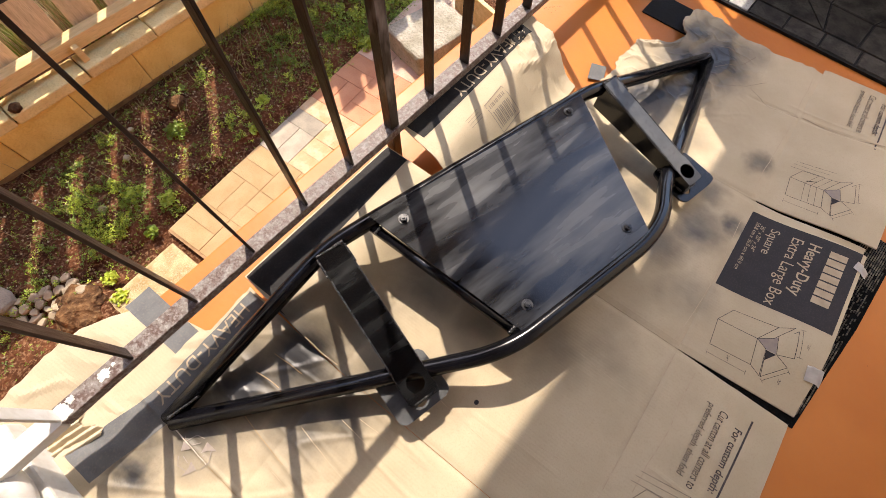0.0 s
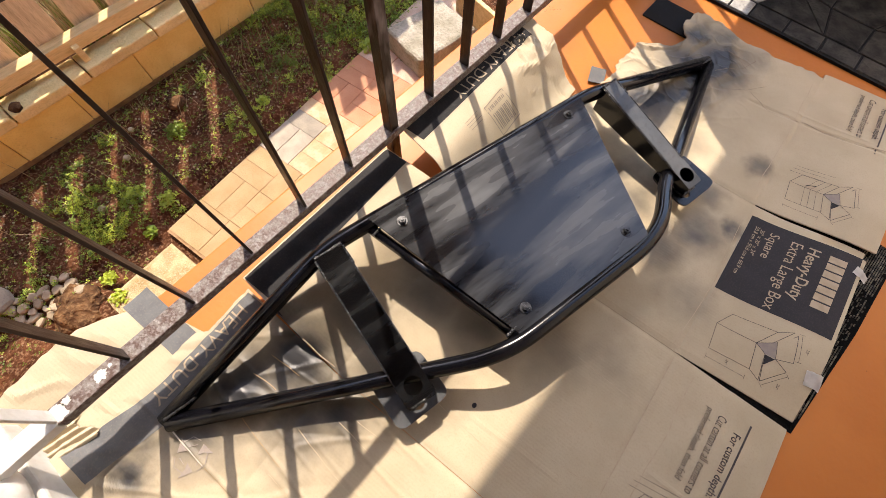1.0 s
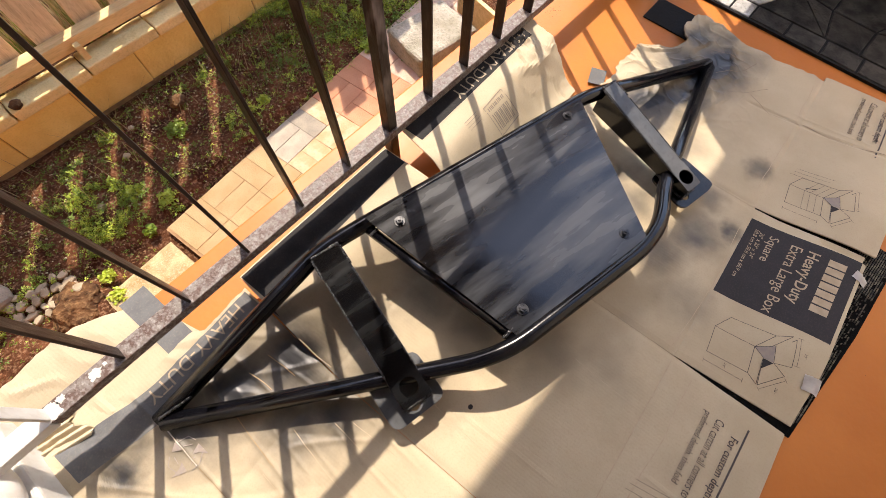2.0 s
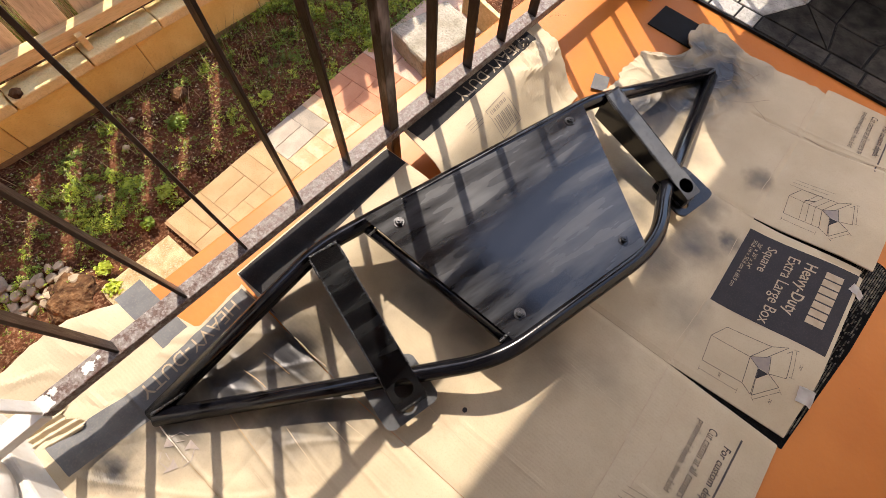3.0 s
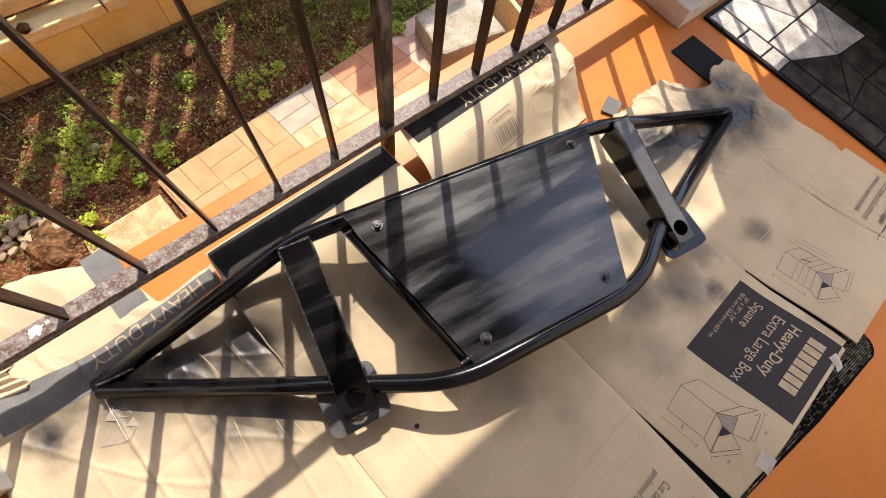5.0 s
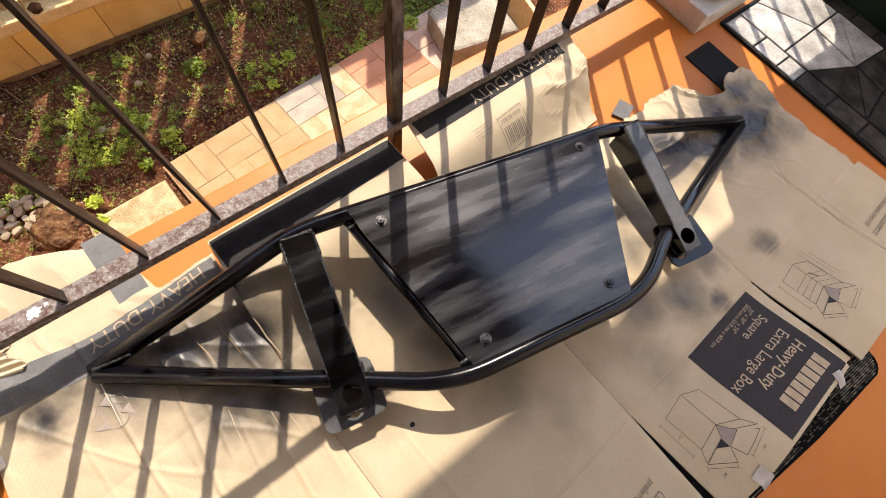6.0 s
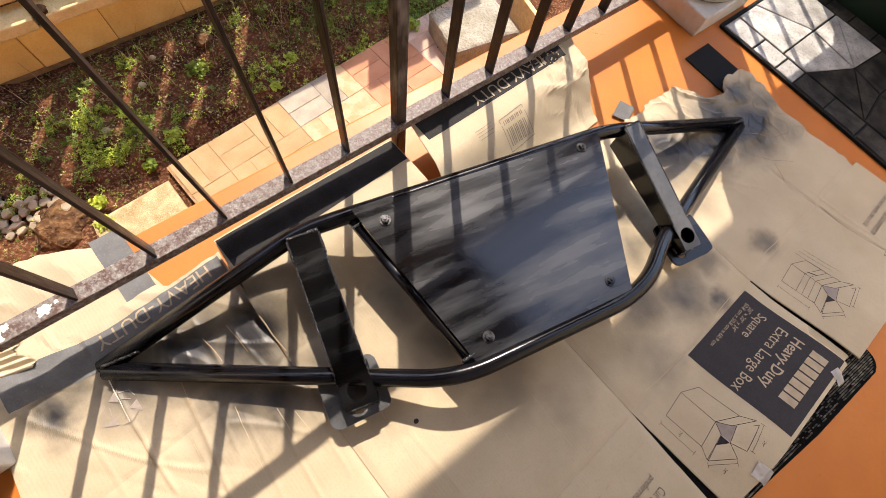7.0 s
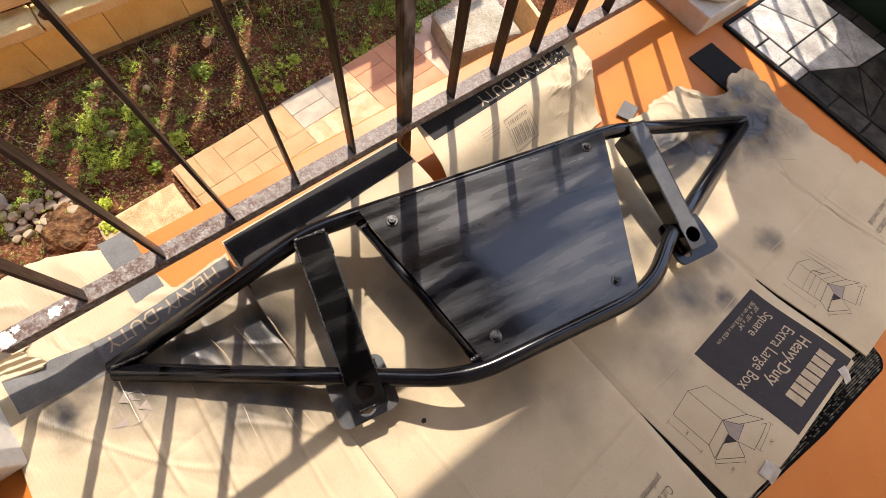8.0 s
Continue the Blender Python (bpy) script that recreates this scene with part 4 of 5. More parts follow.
grass("dry_stalks", 160, 32, STRAW, (-1.0, 1.6, 2.1, 2.58), 0.14, "dry straw stalks lying on the soil")


# ---- things on the porch ----
column = thing("porch_column", HOUSE @ pose(1.742, -0.018, 0), "white round porch column on a square plinth", "column", kind="structure")
part("plinth", boxed(-0.15, 0.15, -0.15, 0.15, 0, 0.075, bevel=0.006), WHITE_PAINT, column)
prof = [(0.130, 0.075), (0.143, 0.085), (0.146, 0.10), (0.143, 0.115), (0.136, 0.128), (0.130, 0.135), (0.130, 0.15), (0.125, 0.16), (0.125, 2.378)]


def turned(profile):
    bm = bmesh.new()
    rings = [[bm.verts.new((r * math.cos(a), r * math.sin(a), z)) for a in (2 * math.pi * k / 48 for k in range(48))] for r, z in profile]
    for a, b in zip(rings, rings[1:]):
        for k in range(48):
            bm.faces.new((a[k], a[(k + 1) % 48], b[(k + 1) % 48], b[k]))
    return bm


part("base_moulding", turned(prof[:7]), WHITE_PAINT, column, smooth=True)
part("shaft", turned(prof[6:]), WHITE_PAINT, column, smooth=True)

bm = slab(bmesh.new(), round_rect(-0.062, 0.062, -0.115, 0.115, 0.003), 0.0, 0.004)
strip = link("rubber_strip", bm, RUBBER)
strip.matrix_world = pose(1.53, 0.197, 0.0005, 0, 0, -3.0)
tagged(strip, "flat black rubber strip lying on the orange floor", "rubber strip")

def ribbed_mat():
    ob = thing("woven_mat", pose(0, 0, 0.0004), "black woven ribbed mat with a rounded corner under the carton", "mat")
    corner = [(1.042 + 0.040 * math.cos(radians(a)), -0.607 + 0.040 * math.sin(radians(a))) for a in (0, -20, -40, -60, -83)]
    part("backing", slab(bmesh.new(), [(0.462, -0.262), (0.468, -0.570), (0.630, -0.595), (0.792, -0.621)] + corner[::-1] + [(1.085, -0.262)], 0.0, 0.0028), WOVEN, ob)
    bm = bmesh.new()
    rng = random.Random(2)
    for k in range(15):
        off = 0.004 + 0.0055 * k
        x = 0.50 + 0.01 * rng.random()
        end = 1.078 - max(0.0, 0.036 - off) * 0.9
        while x < end:
            solid = x > 0.915 or x < 0.70
            d = rng.uniform(0.012, 0.030) if solid else rng.uniform(0.005, 0.010)
            y = -0.5707 - 0.126 * (x - 0.468) + off
            if rng.random() < (0.9 if solid else 0.55):
                box(bm, x, min(end, x + d - 0.002), y - 0.0011, y + 0.0011, 0.0025, 0.0050 + rng.uniform(0, 0.0008), m=Matrix.Translation((x, y, 0)) @ Matrix.Rotation(-0.126, 4, "Z") @ Matrix.Translation((-x, -y, 0)))
            x += d
    part("ribs", bm, WOVEN_RIB, ob, "raised woven ribs")["kind"] = "stuff"


WOVEN_RIB = material("worn_woven_rib", (0.03, 0.028, 0.026), (0.24, 0.21, 0.16), 90, rough=(0.7, 0.9), lo=0.42, hi=0.66, spec=0.2)
ribbed_mat()

# Doormat: a rubber base, a row of border bricks and irregular flagstones.
doormat = thing("doormat", pose(1.946, -0.128, 0.0005, 0, 0, -3.0), "black rubber doormat with a grey flagstone pattern", "doormat")
part("base", slab(bmesh.new(), round_rect(-0.27, 0.27, -0.45, 0.45, 0.012), 0.0, 0.006), RUBBER, doormat)
part("rim", slab(bmesh.new(), round_rect(-0.27, -0.2605, -0.45, 0.45, 0.004), 0.0058, 0.0095), RUBBER, doormat)
part("rim", slab(bmesh.new(), round_rect(0.2605, 0.27, -0.45, 0.45, 0.004), 0.0058, 0.0095), RUBBER, doormat)
part("rim", slab(bmesh.new(), round_rect(-0.260, 0.260, 0.4405, 0.45, 0.004), 0.0058, 0.0095), RUBBER, doormat)
part("rim", slab(bmesh.new(), round_rect(-0.260, 0.260, -0.45, -0.4405, 0.004), 0.0058, 0.0095), RUBBER, doormat)


def stone_tile(outline):
    """A mat tile: the outline drawn in by the joint, with a bevelled top."""
    cx, cy = sum(p[0] for p in outline) / len(outline), sum(p[1] for p in outline) / len(outline)

    def inset(d, z):
        out = []
        for x, y in outline:
            r = math.hypot(x - cx, y - cy)
            out.append((cx + (x - cx) * (1 - d / r), cy + (y - cy) * (1 - d / r), z))
        return out

    bm = bmesh.new()
    rings = [[bm.verts.new(p) for p in inset(d, z)] for d, z in ((0.0045, 0.0055), (0.0055, 0.0085), (0.0085, 0.0098))]
    n = len(outline)
    for a, b in zip(rings, rings[1:]):
        for k in range(n):
            bm.faces.new((a[k], a[(k + 1) % n], b[(k + 1) % n], b[k]))
    bm.faces.new(rings[-1])
    # Tiles in the sunny corner take a paler colour, sunlight painted in.
    in_sun = cy > 0.10 and cx < 0.12
    return part("tile", bm, LIT_TILE if in_sun else MAT_TILE, doormat)


rng = random.Random(14)
for side in (-1, 1):
    y = -0.438
    while y < 0.43:
        d = min(rng.choice((0.075, 0.10, 0.125)), 0.438 - y)
        if 0.438 - y - d < 0.05:
            d = 0.438 - y
        x0, x1 = sorted((side * 0.258, side * (0.258 - 0.082)))
        stone_tile([(x0, y), (x1, y), (x1, y + d), (x0, y + d)])
        y += d
cols, rows_n = 2, 5
nodes = {}
for i in range(cols + 1):
    for j in range(rows_n + 1):
        x, y = -0.174 + 0.348 * i / cols, -0.438 + 0.876 * j / rows_n
        if 0 < i < cols:
            x += rng.uniform(-0.07, 0.07)
        if 0 < j < rows_n:
            y += rng.uniform(-0.06, 0.06)
        nodes[i, j] = (x, y)
for i in range(cols):
    for j in range(rows_n):
        a, b, c, d = nodes[i, j], nodes[i + 1, j], nodes[i + 1, j + 1], nodes[i, j + 1]
        if (i + 2 * j) % 3 == 1:
            stone_tile([a, b, c])
            stone_tile([a, c, d])
        else:
            stone_tile([a, b, c, d])

# Dark green bin standing over the mat's far edge.
tub = thing("green_bin", pose(2.47, -0.19, 0.0105, 0, 0, -3.0), "dark green plastic storage bin standing in deep shade", "bin")


def bin_shell():
    bm = bmesh.new()
    prof = [(0.0, 0.0), (0.012, 0.40), (0.026, 0.405), (0.026, 0.435), (0.008, 0.438), (0.0, 0.425)]
    rings = [[bm.verts.new((x, y, z)) for x, y in round_rect(-0.29 - o, 0.29 + o, -0.46 - o, 0.46 + o, 0.05)] for o, z in prof]
    n = len(rings[0])
    for a, b in zip(rings, rings[1:]):
        for k in range(n):
            bm.faces.new((a[k], a[(k + 1) % n], b[(k + 1) % n], b[k]))
    bm.faces.new(rings[0][::-1])
    bm.faces.new(rings[-1])
    return bm


part("shell", bin_shell(), GREEN, tub)

# The second column, at the railing's other end.
copy_thing(column, HOUSE @ pose(-0.705, -0.030, 0))


# ---- prints on the carton ----
def decal(name, x0, x1, y0, y1, mat, label="", nx=24, ny=10, lift=0.0007, shear=0.0):
    """A printed patch that follows the carton's surface; y0 and y1 may be functions of x, shear leans it along x."""
    def at(u, v):
        x = x0 + (x1 - x0) * u
        a, b = (e(x) if callable(e) else e for e in (y0, y1))
        y = a + (b - a) * v
        x += shear * (YN - y)
        return x, y, card_height(x, y) + lift

    bm = bmesh.new()
    g = [[bm.verts.new(at(i / nx, j / ny)) for i in range(nx + 1)] for j in range(ny + 1)]
    for j in range(ny):
        for i in range(nx):
            bm.faces.new((g[j][i], g[j][i + 1], g[j + 1][i + 1], g[j + 1][i]))
    return part(name, bm, mat, carton, label)


def lettering(words, x0, x1, y0, y1, mat, turn=180.0, bold=0.0, parent=None, lift=0.0014, name="lettering", shear=0.0, slope=0.0):
    """Words in the built-in font, fitted into the rectangle and laid on the carton; turned half round, they read towards -x."""
    cu = bpy.data.curves.new("letters", "FONT")
    cu.body, cu.offset, cu.resolution_u = words, bold, 3
    tmp = bpy.data.objects.new("letters", cu)
    scene.collection.objects.link(tmp)
    bpy.context.view_layer.update()
    me = bpy.data.meshes.new_from_object(tmp.evaluated_get(bpy.context.evaluated_depsgraph_get()))
    bpy.data.objects.remove(tmp)
    bpy.data.curves.remove(cu)
    xs, ys = [v.co.x for v in me.vertices], [v.co.y for v in me.vertices]
    ax, bx, ay, by = min(xs), max(xs), min(ys), max(ys)
    for v in me.vertices:
        s, t = (v.co.x - ax) / (bx - ax), (v.co.y - ay) / (by - ay)
        x = x1 + (x0 - x1) * s if turn else x0 + (x1 - x0) * s
        y = y1 + (y0 - y1) * t if turn else y0 + (y1 - y0) * t
        x += shear * (YN - y)
        y += slope * (x - x0)
        v.co = (x, y, card_height(x, y) + lift)
    me.materials.append(mat)
    ob = new(name, me)
    ob.parent = parent or carton
    return ob


def strokes(name, lines, mat, w, parent=None):
    """Printed lines of width w, each a run of points (x, y)."""
    bm = bmesh.new()
    for run in lines:
        for (xa, ya), (xb, yb) in zip(run, run[1:]):
            n = max(1, int(math.hypot(xb - xa, yb - ya) / 0.02))
            d = Vector((xb - xa, yb - ya)).normalized()
            s = Vector((-d.y, d.x)) * w / 2
            prev = None
            for k in range(n + 1):
                x, y = xa + (xb - xa) * k / n, ya + (yb - ya) * k / n
                pair = [bm.verts.new((x + q * s.x, y + q * s.y, card_height(x + q * s.x, y + q * s.y) + 0.0011)) for q in (-1, 1)]
                if prev:
                    bm.faces.new((prev[0], pair[0], pair[1], prev[1]))
                prev = pair
    return part(name, bm, mat, parent or carton)


def patch(name, pts, mat):
    bm = bmesh.new()
    bm.faces.new([bm.verts.new((x, y, card_height(x, y) + 0.0009)) for x, y in pts])
    return part(name, bm, mat, carton)


# The dark label on the near flap, leaning with it.
LEAN = 0.085
LABEL = (0.686, 0.949, -0.553, -0.289)
decal("label", *LABEL, INK, "dark printed label with pale lettering", 24, 24, shear=LEAN)


def label_line(words, s0, s1, d0, d1, bold=0.0):
    """A line of the label: s runs along the words, d from the fold outwards, both 0 to 1."""
    x0, x1, y0, y1 = LABEL
    return lettering(words, x1 - s1 * (x1 - x0), x1 - s0 * (x1 - x0), y1 - d1 * (y1 - y0), y1 - d0 * (y1 - y0), PALE_INK, bold=bold, shear=LEAN)


label_line("Heavy-Duty", 0.112, 0.765, 0.535, 0.670, 0.012)
label_line("Extra Large Box", 0.118, 0.972, 0.385, 0.520)
label_line("Square", 0.114, 0.440, 0.195, 0.310)
label_line('20" x 20" x 24"', 0.124, 0.470, 0.130, 0.172)
label_line("50.8 cm x 50.8 cm x 60.9 cm", 0.112, 0.752, 0.078, 0.118)
# A word mark reduced to plain blocks.
for k in range(7):
    x = 0.9185 - 0.0247 * k
    pts = [(x, 0.745), (x - 0.0205, 0.745), (x - 0.0205, 0.895), (x, 0.895)]
    mark = patch("block_mark", [(px + LEAN * 0.264 * d, LABEL[3] - 0.264 * d) for px, d in pts], PALE_INK)
    mark.location.z = 0.0008


# The printed bands on the far flaps.
def left_band(x):
    return 0.549 + 0.034 * smooth((-0.34 - x) / 0.20)


def left_band_top(x):
    return 0.626 + 0.040 * smooth((-0.31 - x) / 0.22)


decal("band", -0.536, -0.046, left_band, left_band_top, GREY_INK_LIT, "grey printed band", 140, 8, lift=0.0010)
lettering("HEAVY-DUTY", -0.349, -0.080, 0.588, 0.622, PALE_INK, lift=0.0021)
decal("band", -0.026, 0.470, 0.545, lambda x: 0.634 - 0.042 * x, GREY_INK_SHADED, "grey printed band", 60, 12)
decal("band", 0.533, 1.035, lambda x: 0.536 - 0.042 * (x - 0.53), lambda x: 0.610 - 0.050 * (x - 0.55), GREY_INK_SHADED, "grey printed band", 60, 14)
lettering("HEAVY-DUTY", 0.705, 0.985, 0.538, 0.573, FADED_INK, lift=0.0016, slope=-0.045)

# Barcode in its frame, with unreadable small print beside it.
strokes("barcode_frame", [[(0.722, 0.394), (0.811, 0.398), (0.808, 0.472), (0.722, 0.470), (0.722, 0.394)]], FAINT_INK, 0.0020)
strokes("barcode", [[(0.732 + 0.0058 * k + (0.0015 if k % 3 else 0), 0.404), (0.732 + 0.0058 * k + (0.0015 if k % 3 else 0), 0.462)] for k in range(12)], FAINT_INK, 0.0030)["kind"] = "stuff"
strokes("small_print", [[(0.645, 0.480 - 0.008 * k), (0.700 - 0.006 * (k % 2), 0.479 - 0.008 * k)] for k in range(4)], FAINT_INK, 0.0012)

# Round recycling mark: three plain bent arrows in a ring.
def ring(deg, r):
    return -0.371 + r * math.cos(radians(deg)), 0.455 + r * math.sin(radians(deg))


for k in range(3):
    a = 120 * k + 12
    strokes("recycling_mark", [[ring(a, 0.034), ring(a + 30, 0.038), ring(a + 60, 0.034), ring(a + 78, 0.038)], [ring(a + 4, 0.024), ring(a + 50, 0.020)]], SHADE_INK, 0.0016).location.z = 0.0003
    patch("arrow_head", [ring(a + 62, 0.046), ring(a + 104, 0.032), ring(a + 66, 0.014), ring(a + 70, 0.026)], SHADE_INK).location.z = 0.0005


def box_drawing(cx, cy, s, bands):
    """The printed line drawing of an open carton; bands: the extra fold lines round its body."""
    def at(x, y):
        return cx + s * x, cy + s * y

    body = [[at(0.064, 0.049), at(0.019, 0.072), at(-0.053, 0.063), at(-0.042, -0.036), at(0.026, -0.023), at(0.019, 0.072)],
            [at(0.064, 0.049), at(0.079, -0.052), at(0.026, -0.023)],
            [at(0.079, -0.052), at(0.100, -0.084), at(0.047, -0.053), at(0.026, -0.023)],
            [at(0.084, -0.085), at(0.096, -0.093), at(0.026, -0.108), at(0.013, -0.073), at(0.055, -0.060)],
            [at(0.013, -0.073), at(-0.002, -0.105), at(-0.055, -0.066), at(-0.015, -0.056)],
            [at(-0.042, -0.036), at(-0.055, -0.063), at(0.012, -0.049), at(0.026, -0.023)]]
    strokes("box_drawing", body, LINE_INK, 0.0012)
    dims = [[at(-0.076, 0.061), at(-0.067, -0.034)], [at(0.104, -0.100), at(0.034, -0.116)], [at(-0.062, -0.072), at(-0.009, -0.112)]]
    for a, b in ((dims[0][0], dims[0][1]), (dims[1][0], dims[1][1]), (dims[2][0], dims[2][1])):
        d = Vector((b[1] - a[1], a[0] - b[0])).normalized() * 0.006
        dims += [[(a[0] - d.x, a[1] - d.y), (a[0] + d.x, a[1] + d.y)], [(b[0] - d.x, b[1] - d.y), (b[0] + d.x, b[1] + d.y)]]
    if bands:
        for f in (0.45, 0.62, 0.80):
            dims.append([at(-0.053 + 0.011 * f, 0.063 - 0.099 * f), at(0.019 + 0.007 * f, 0.072 - 0.095 * f), at(0.064 + 0.015 * f, 0.049 - 0.101 * f)])
        dims += [[at(0.060, 0.085), at(0.075, -0.010)], [at(0.075, 0.080), at(0.092, -0.020)], [at(0.090, 0.074), at(0.108, -0.035)]]
    for run in dims:
        strokes("dimension_line", [run], LINE_INK, 0.0008)
    patch("shaded_face", [at(0.026, -0.024), at(0.054, -0.060), at(0.013, -0.072), at(0.012, -0.049)], SHADE_INK)
    patch("dark_face", [at(0.011, -0.050), at(0.012, -0.073), at(-0.015, -0.056)], INK)
    if bands:
        patch("blade", [at(0.043, 0.002), at(0.047, 0.000), at(0.033, 0.028), at(0.030, 0.029)], INK)


box_drawing(0.582, -0.400, 0.97, False)
lettering('24"', 0.518, 0.530, -0.389, -0.383, LINE_INK, lift=0.0018)
lettering('20"', 0.642, 0.654, -0.521, -0.515, LINE_INK, lift=0.0018)
lettering('20"', 0.534, 0.546, -0.504, -0.498, LINE_INK, lift=0.0018)
box_drawing(1.103, -0.398, 0.92, True)
box_drawing(0.095, -0.405, 0.97, True)


def depth_note(x, y):
    """The note on cutting the carton down, beside its rule."""
    lettering("For custom depth:", x - 0.165, x - 0.010, y - 0.026, y - 0.003, LINE_INK, bold=0.012)
    lettering("Cut carton at all corners to", x - 0.185, x + 0.006, y + 0.012, y + 0.032, LINE_INK)
    lettering("preferred depth, then fold", x - 0.172, x + 0.006, y + 0.044, y + 0.064, LINE_INK)
    strokes("rule", [[(x + 0.026, y - 0.036), (x - 0.225, y - 0.030)]], LINE_INK, 0.0042)


depth_note(0.398, -0.452)
depth_note(1.575, -0.462)

# Strips of white tape over the flap's outer edge.
for x, y, rz, w, d in ((0.597, -0.556, 12, 0.036, 0.040), (0.925, -0.562, -14, 0.026, 0.038)):
    bm = bmesh.new()
    m = pose(x, y, 0, 0, 0, rz)
    rng = random.Random(int(x * 100))
    g = []
    for j in range(9):
        row = []
        for i in range(7):
            p = m @ Vector((w * (i / 6 - 0.5) + rng.uniform(-0.001, 0.001), d * (j / 8 - 0.5), 0))
            z = card_height(p.x, max(p.y, -0.560)) + 0.0016 - max(0, -0.560 - p.y) * 0.5 + 0.0018 * abs(lump(p.x, p.y, 60, 4)) + 0.003 * abs(lump(p.x, p.y, 110, 9))
            row.append(bm.verts.new((p.x, p.y, z)))
        g.append(row)
    for j in range(8):
        for i in range(6):
            bm.faces.new((g[j][i], g[j][i + 1], g[j + 1][i + 1], g[j + 1][i]))
    bmesh.ops.solidify(bm, geom=bm.faces[:], thickness=0.0005)
    tape = link("tape_strip", bm, TAPE, smooth=True)
    tagged(tape, "crinkled strip of white tape holding the carton's edge", "tape", "tape strips")

# Long pale cracks where the board was bent.
CRACK = material("cracked_card", (0.46, 0.37, 0.26), (0.40, 0.31, 0.21), 60, rough=(0.85, 0.95))


def crack(points, w=0.0014):
    run = []
    for (xa, ya), (xb, yb) in zip(points, points[1:]):
        for k in range(10):
            t = k / 10
            x, y = xa + (xb - xa) * t, ya + (yb - ya) * t
            run.append((x + 0.003 * lump(x, y, 30, 1), y + 0.003 * lump(x, y, 30, 5)))
    strokes("crack", [run], CRACK, w)


strokes("tear", [[(-0.036, 0.520), (-0.043, 0.47), (-0.050, 0.42)]], INK, 0.007)
crack([(-0.046, 0.43), (-0.049, 0.38), (-0.050, 0.335)], 0.0028)
strokes("score_line", [[(0.462, -0.283), (0.26, -0.283), (0.0, -0.283)]], CRACK, 0.0022)
crack([(0.445, -0.342), (0.38, -0.339), (0.317, -0.344), (0.25, -0.340), (0.12, -0.334)], 0.0020)
crack([(0.473, -0.268), (0.70, -0.283), (0.97, -0.270)])
crack([(1.02, -0.262), (1.25, -0.268), (1.56, -0.262)], 0.0014)

patch("spot", [(0.081 + 0.0062 * math.cos(a * 0.7854), 0.033 + 0.0056 * math.sin(a * 0.7854)) for a in range(8)], INK)

# Crease glint painted pale by the bumper's tip, dark hairline folds in the torn panel.
CREASE_GLINT = material("pale_crease_glint", (0.62, 0.57, 0.49), (0.50, 0.44, 0.36), 90, rough=(0.5, 0.7))
FOLD = material("dark_fold", (0.17, 0.13, 0.095), (0.24, 0.185, 0.13), 70, rough=(0.8, 0.9))


def crease_line(name, points, mat, w):
    run = []
    for (xa, ya), (xb, yb) in zip(points, points[1:]):
        for k in range(8):
            t = k / 8
            x, y = xa + (xb - xa) * t, ya + (yb - ya) * t
            run.append((x + 0.0012 * lump(x, y, 40, 1), y + 0.0012 * lump(x, y, 40, 5)))
    run.append(points[-1])
    strokes(name, [run], mat, w)


crease_line("crease", [(-0.363, 0.535), (-0.366, 0.47), (-0.369, 0.42)], CREASE_GLINT, 0.0026)
crease_line("crease", [(-0.369, 0.415), (-0.370, 0.36), (-0.371, 0.325)], CARD_EDGE, 0.0012)
crease_line("crease", [(-0.171, 0.475), (-0.167, 0.44), (-0.166, 0.410)], CARD_EDGE, 0.0016)
crease_line("crease", [(-0.118, 0.47), (-0.113, 0.43), (-0.112, 0.39)], CARD_EDGE, 0.0014)
crease_line("crease", [(-0.247, 0.46), (-0.262, 0.37), (-0.272, 0.29)], CARD_EDGE, 0.0012)
crease_line("fold_line", [(1.364, -0.116), (1.330, -0.19), (1.350, -0.281)], FOLD, 0.0012)
crease_line("fold_line", [(1.356, -0.290), (1.357, -0.419), (1.384, -0.523)], FOLD, 0.0012)
crease_line("fold_line", [(1.30, -0.02), (1.36, -0.10), (1.42, -0.15)], FOLD, 0.0010)
crease_line("fold_line", [(1.36, 0.01), (1.44, -0.06), (1.50, -0.08)], FOLD, 0.0018)
crease_line("fold_line", [(1.45, 0.06), (1.47, -0.02), (1.44, -0.07)], FOLD, 0.0016)

for x, y0, y1, lean in ((-0.315, 0.06, 0.30, 0.02), (-0.225, 0.10, 0.31, 0.03), (-0.150, -0.05, 0.25, 0.02), (-0.095, 0.02, 0.22, -0.01), (0.02, -0.12, 0.10, 0.015), (0.10, -0.24, -0.06, -0.02), (0.31, -0.26, -0.10, 0.01)):
    crease_line("crease", [(x + lean, y1), (x + 0.45 * lean, 0.5 * (y0 + y1)), (x, y0)], CRACK, 0.0012)

# A scrap of printed board by the torn edge.
scrap = link("card_scrap", sheet(lambda u, v: (1.105 + 0.06 * u - 0.02 * v, 0.268 + 0.045 * v + 0.02 * u), 8, 8, lambda x, y: 0.008 + 0.12 * max(0, y - 0.30), 0.003), GREY_INK_LIT)
tagged(scrap, "small scrap of grey printed cardboard", "cardboard scrap")

# The torn offcut that reaches under the rail and over the porch's edge.
offcut = thing("cardboard_offcut", Matrix.Identity(4), "torn cardboard offcut under the rail with its fluting bared", "cardboard")


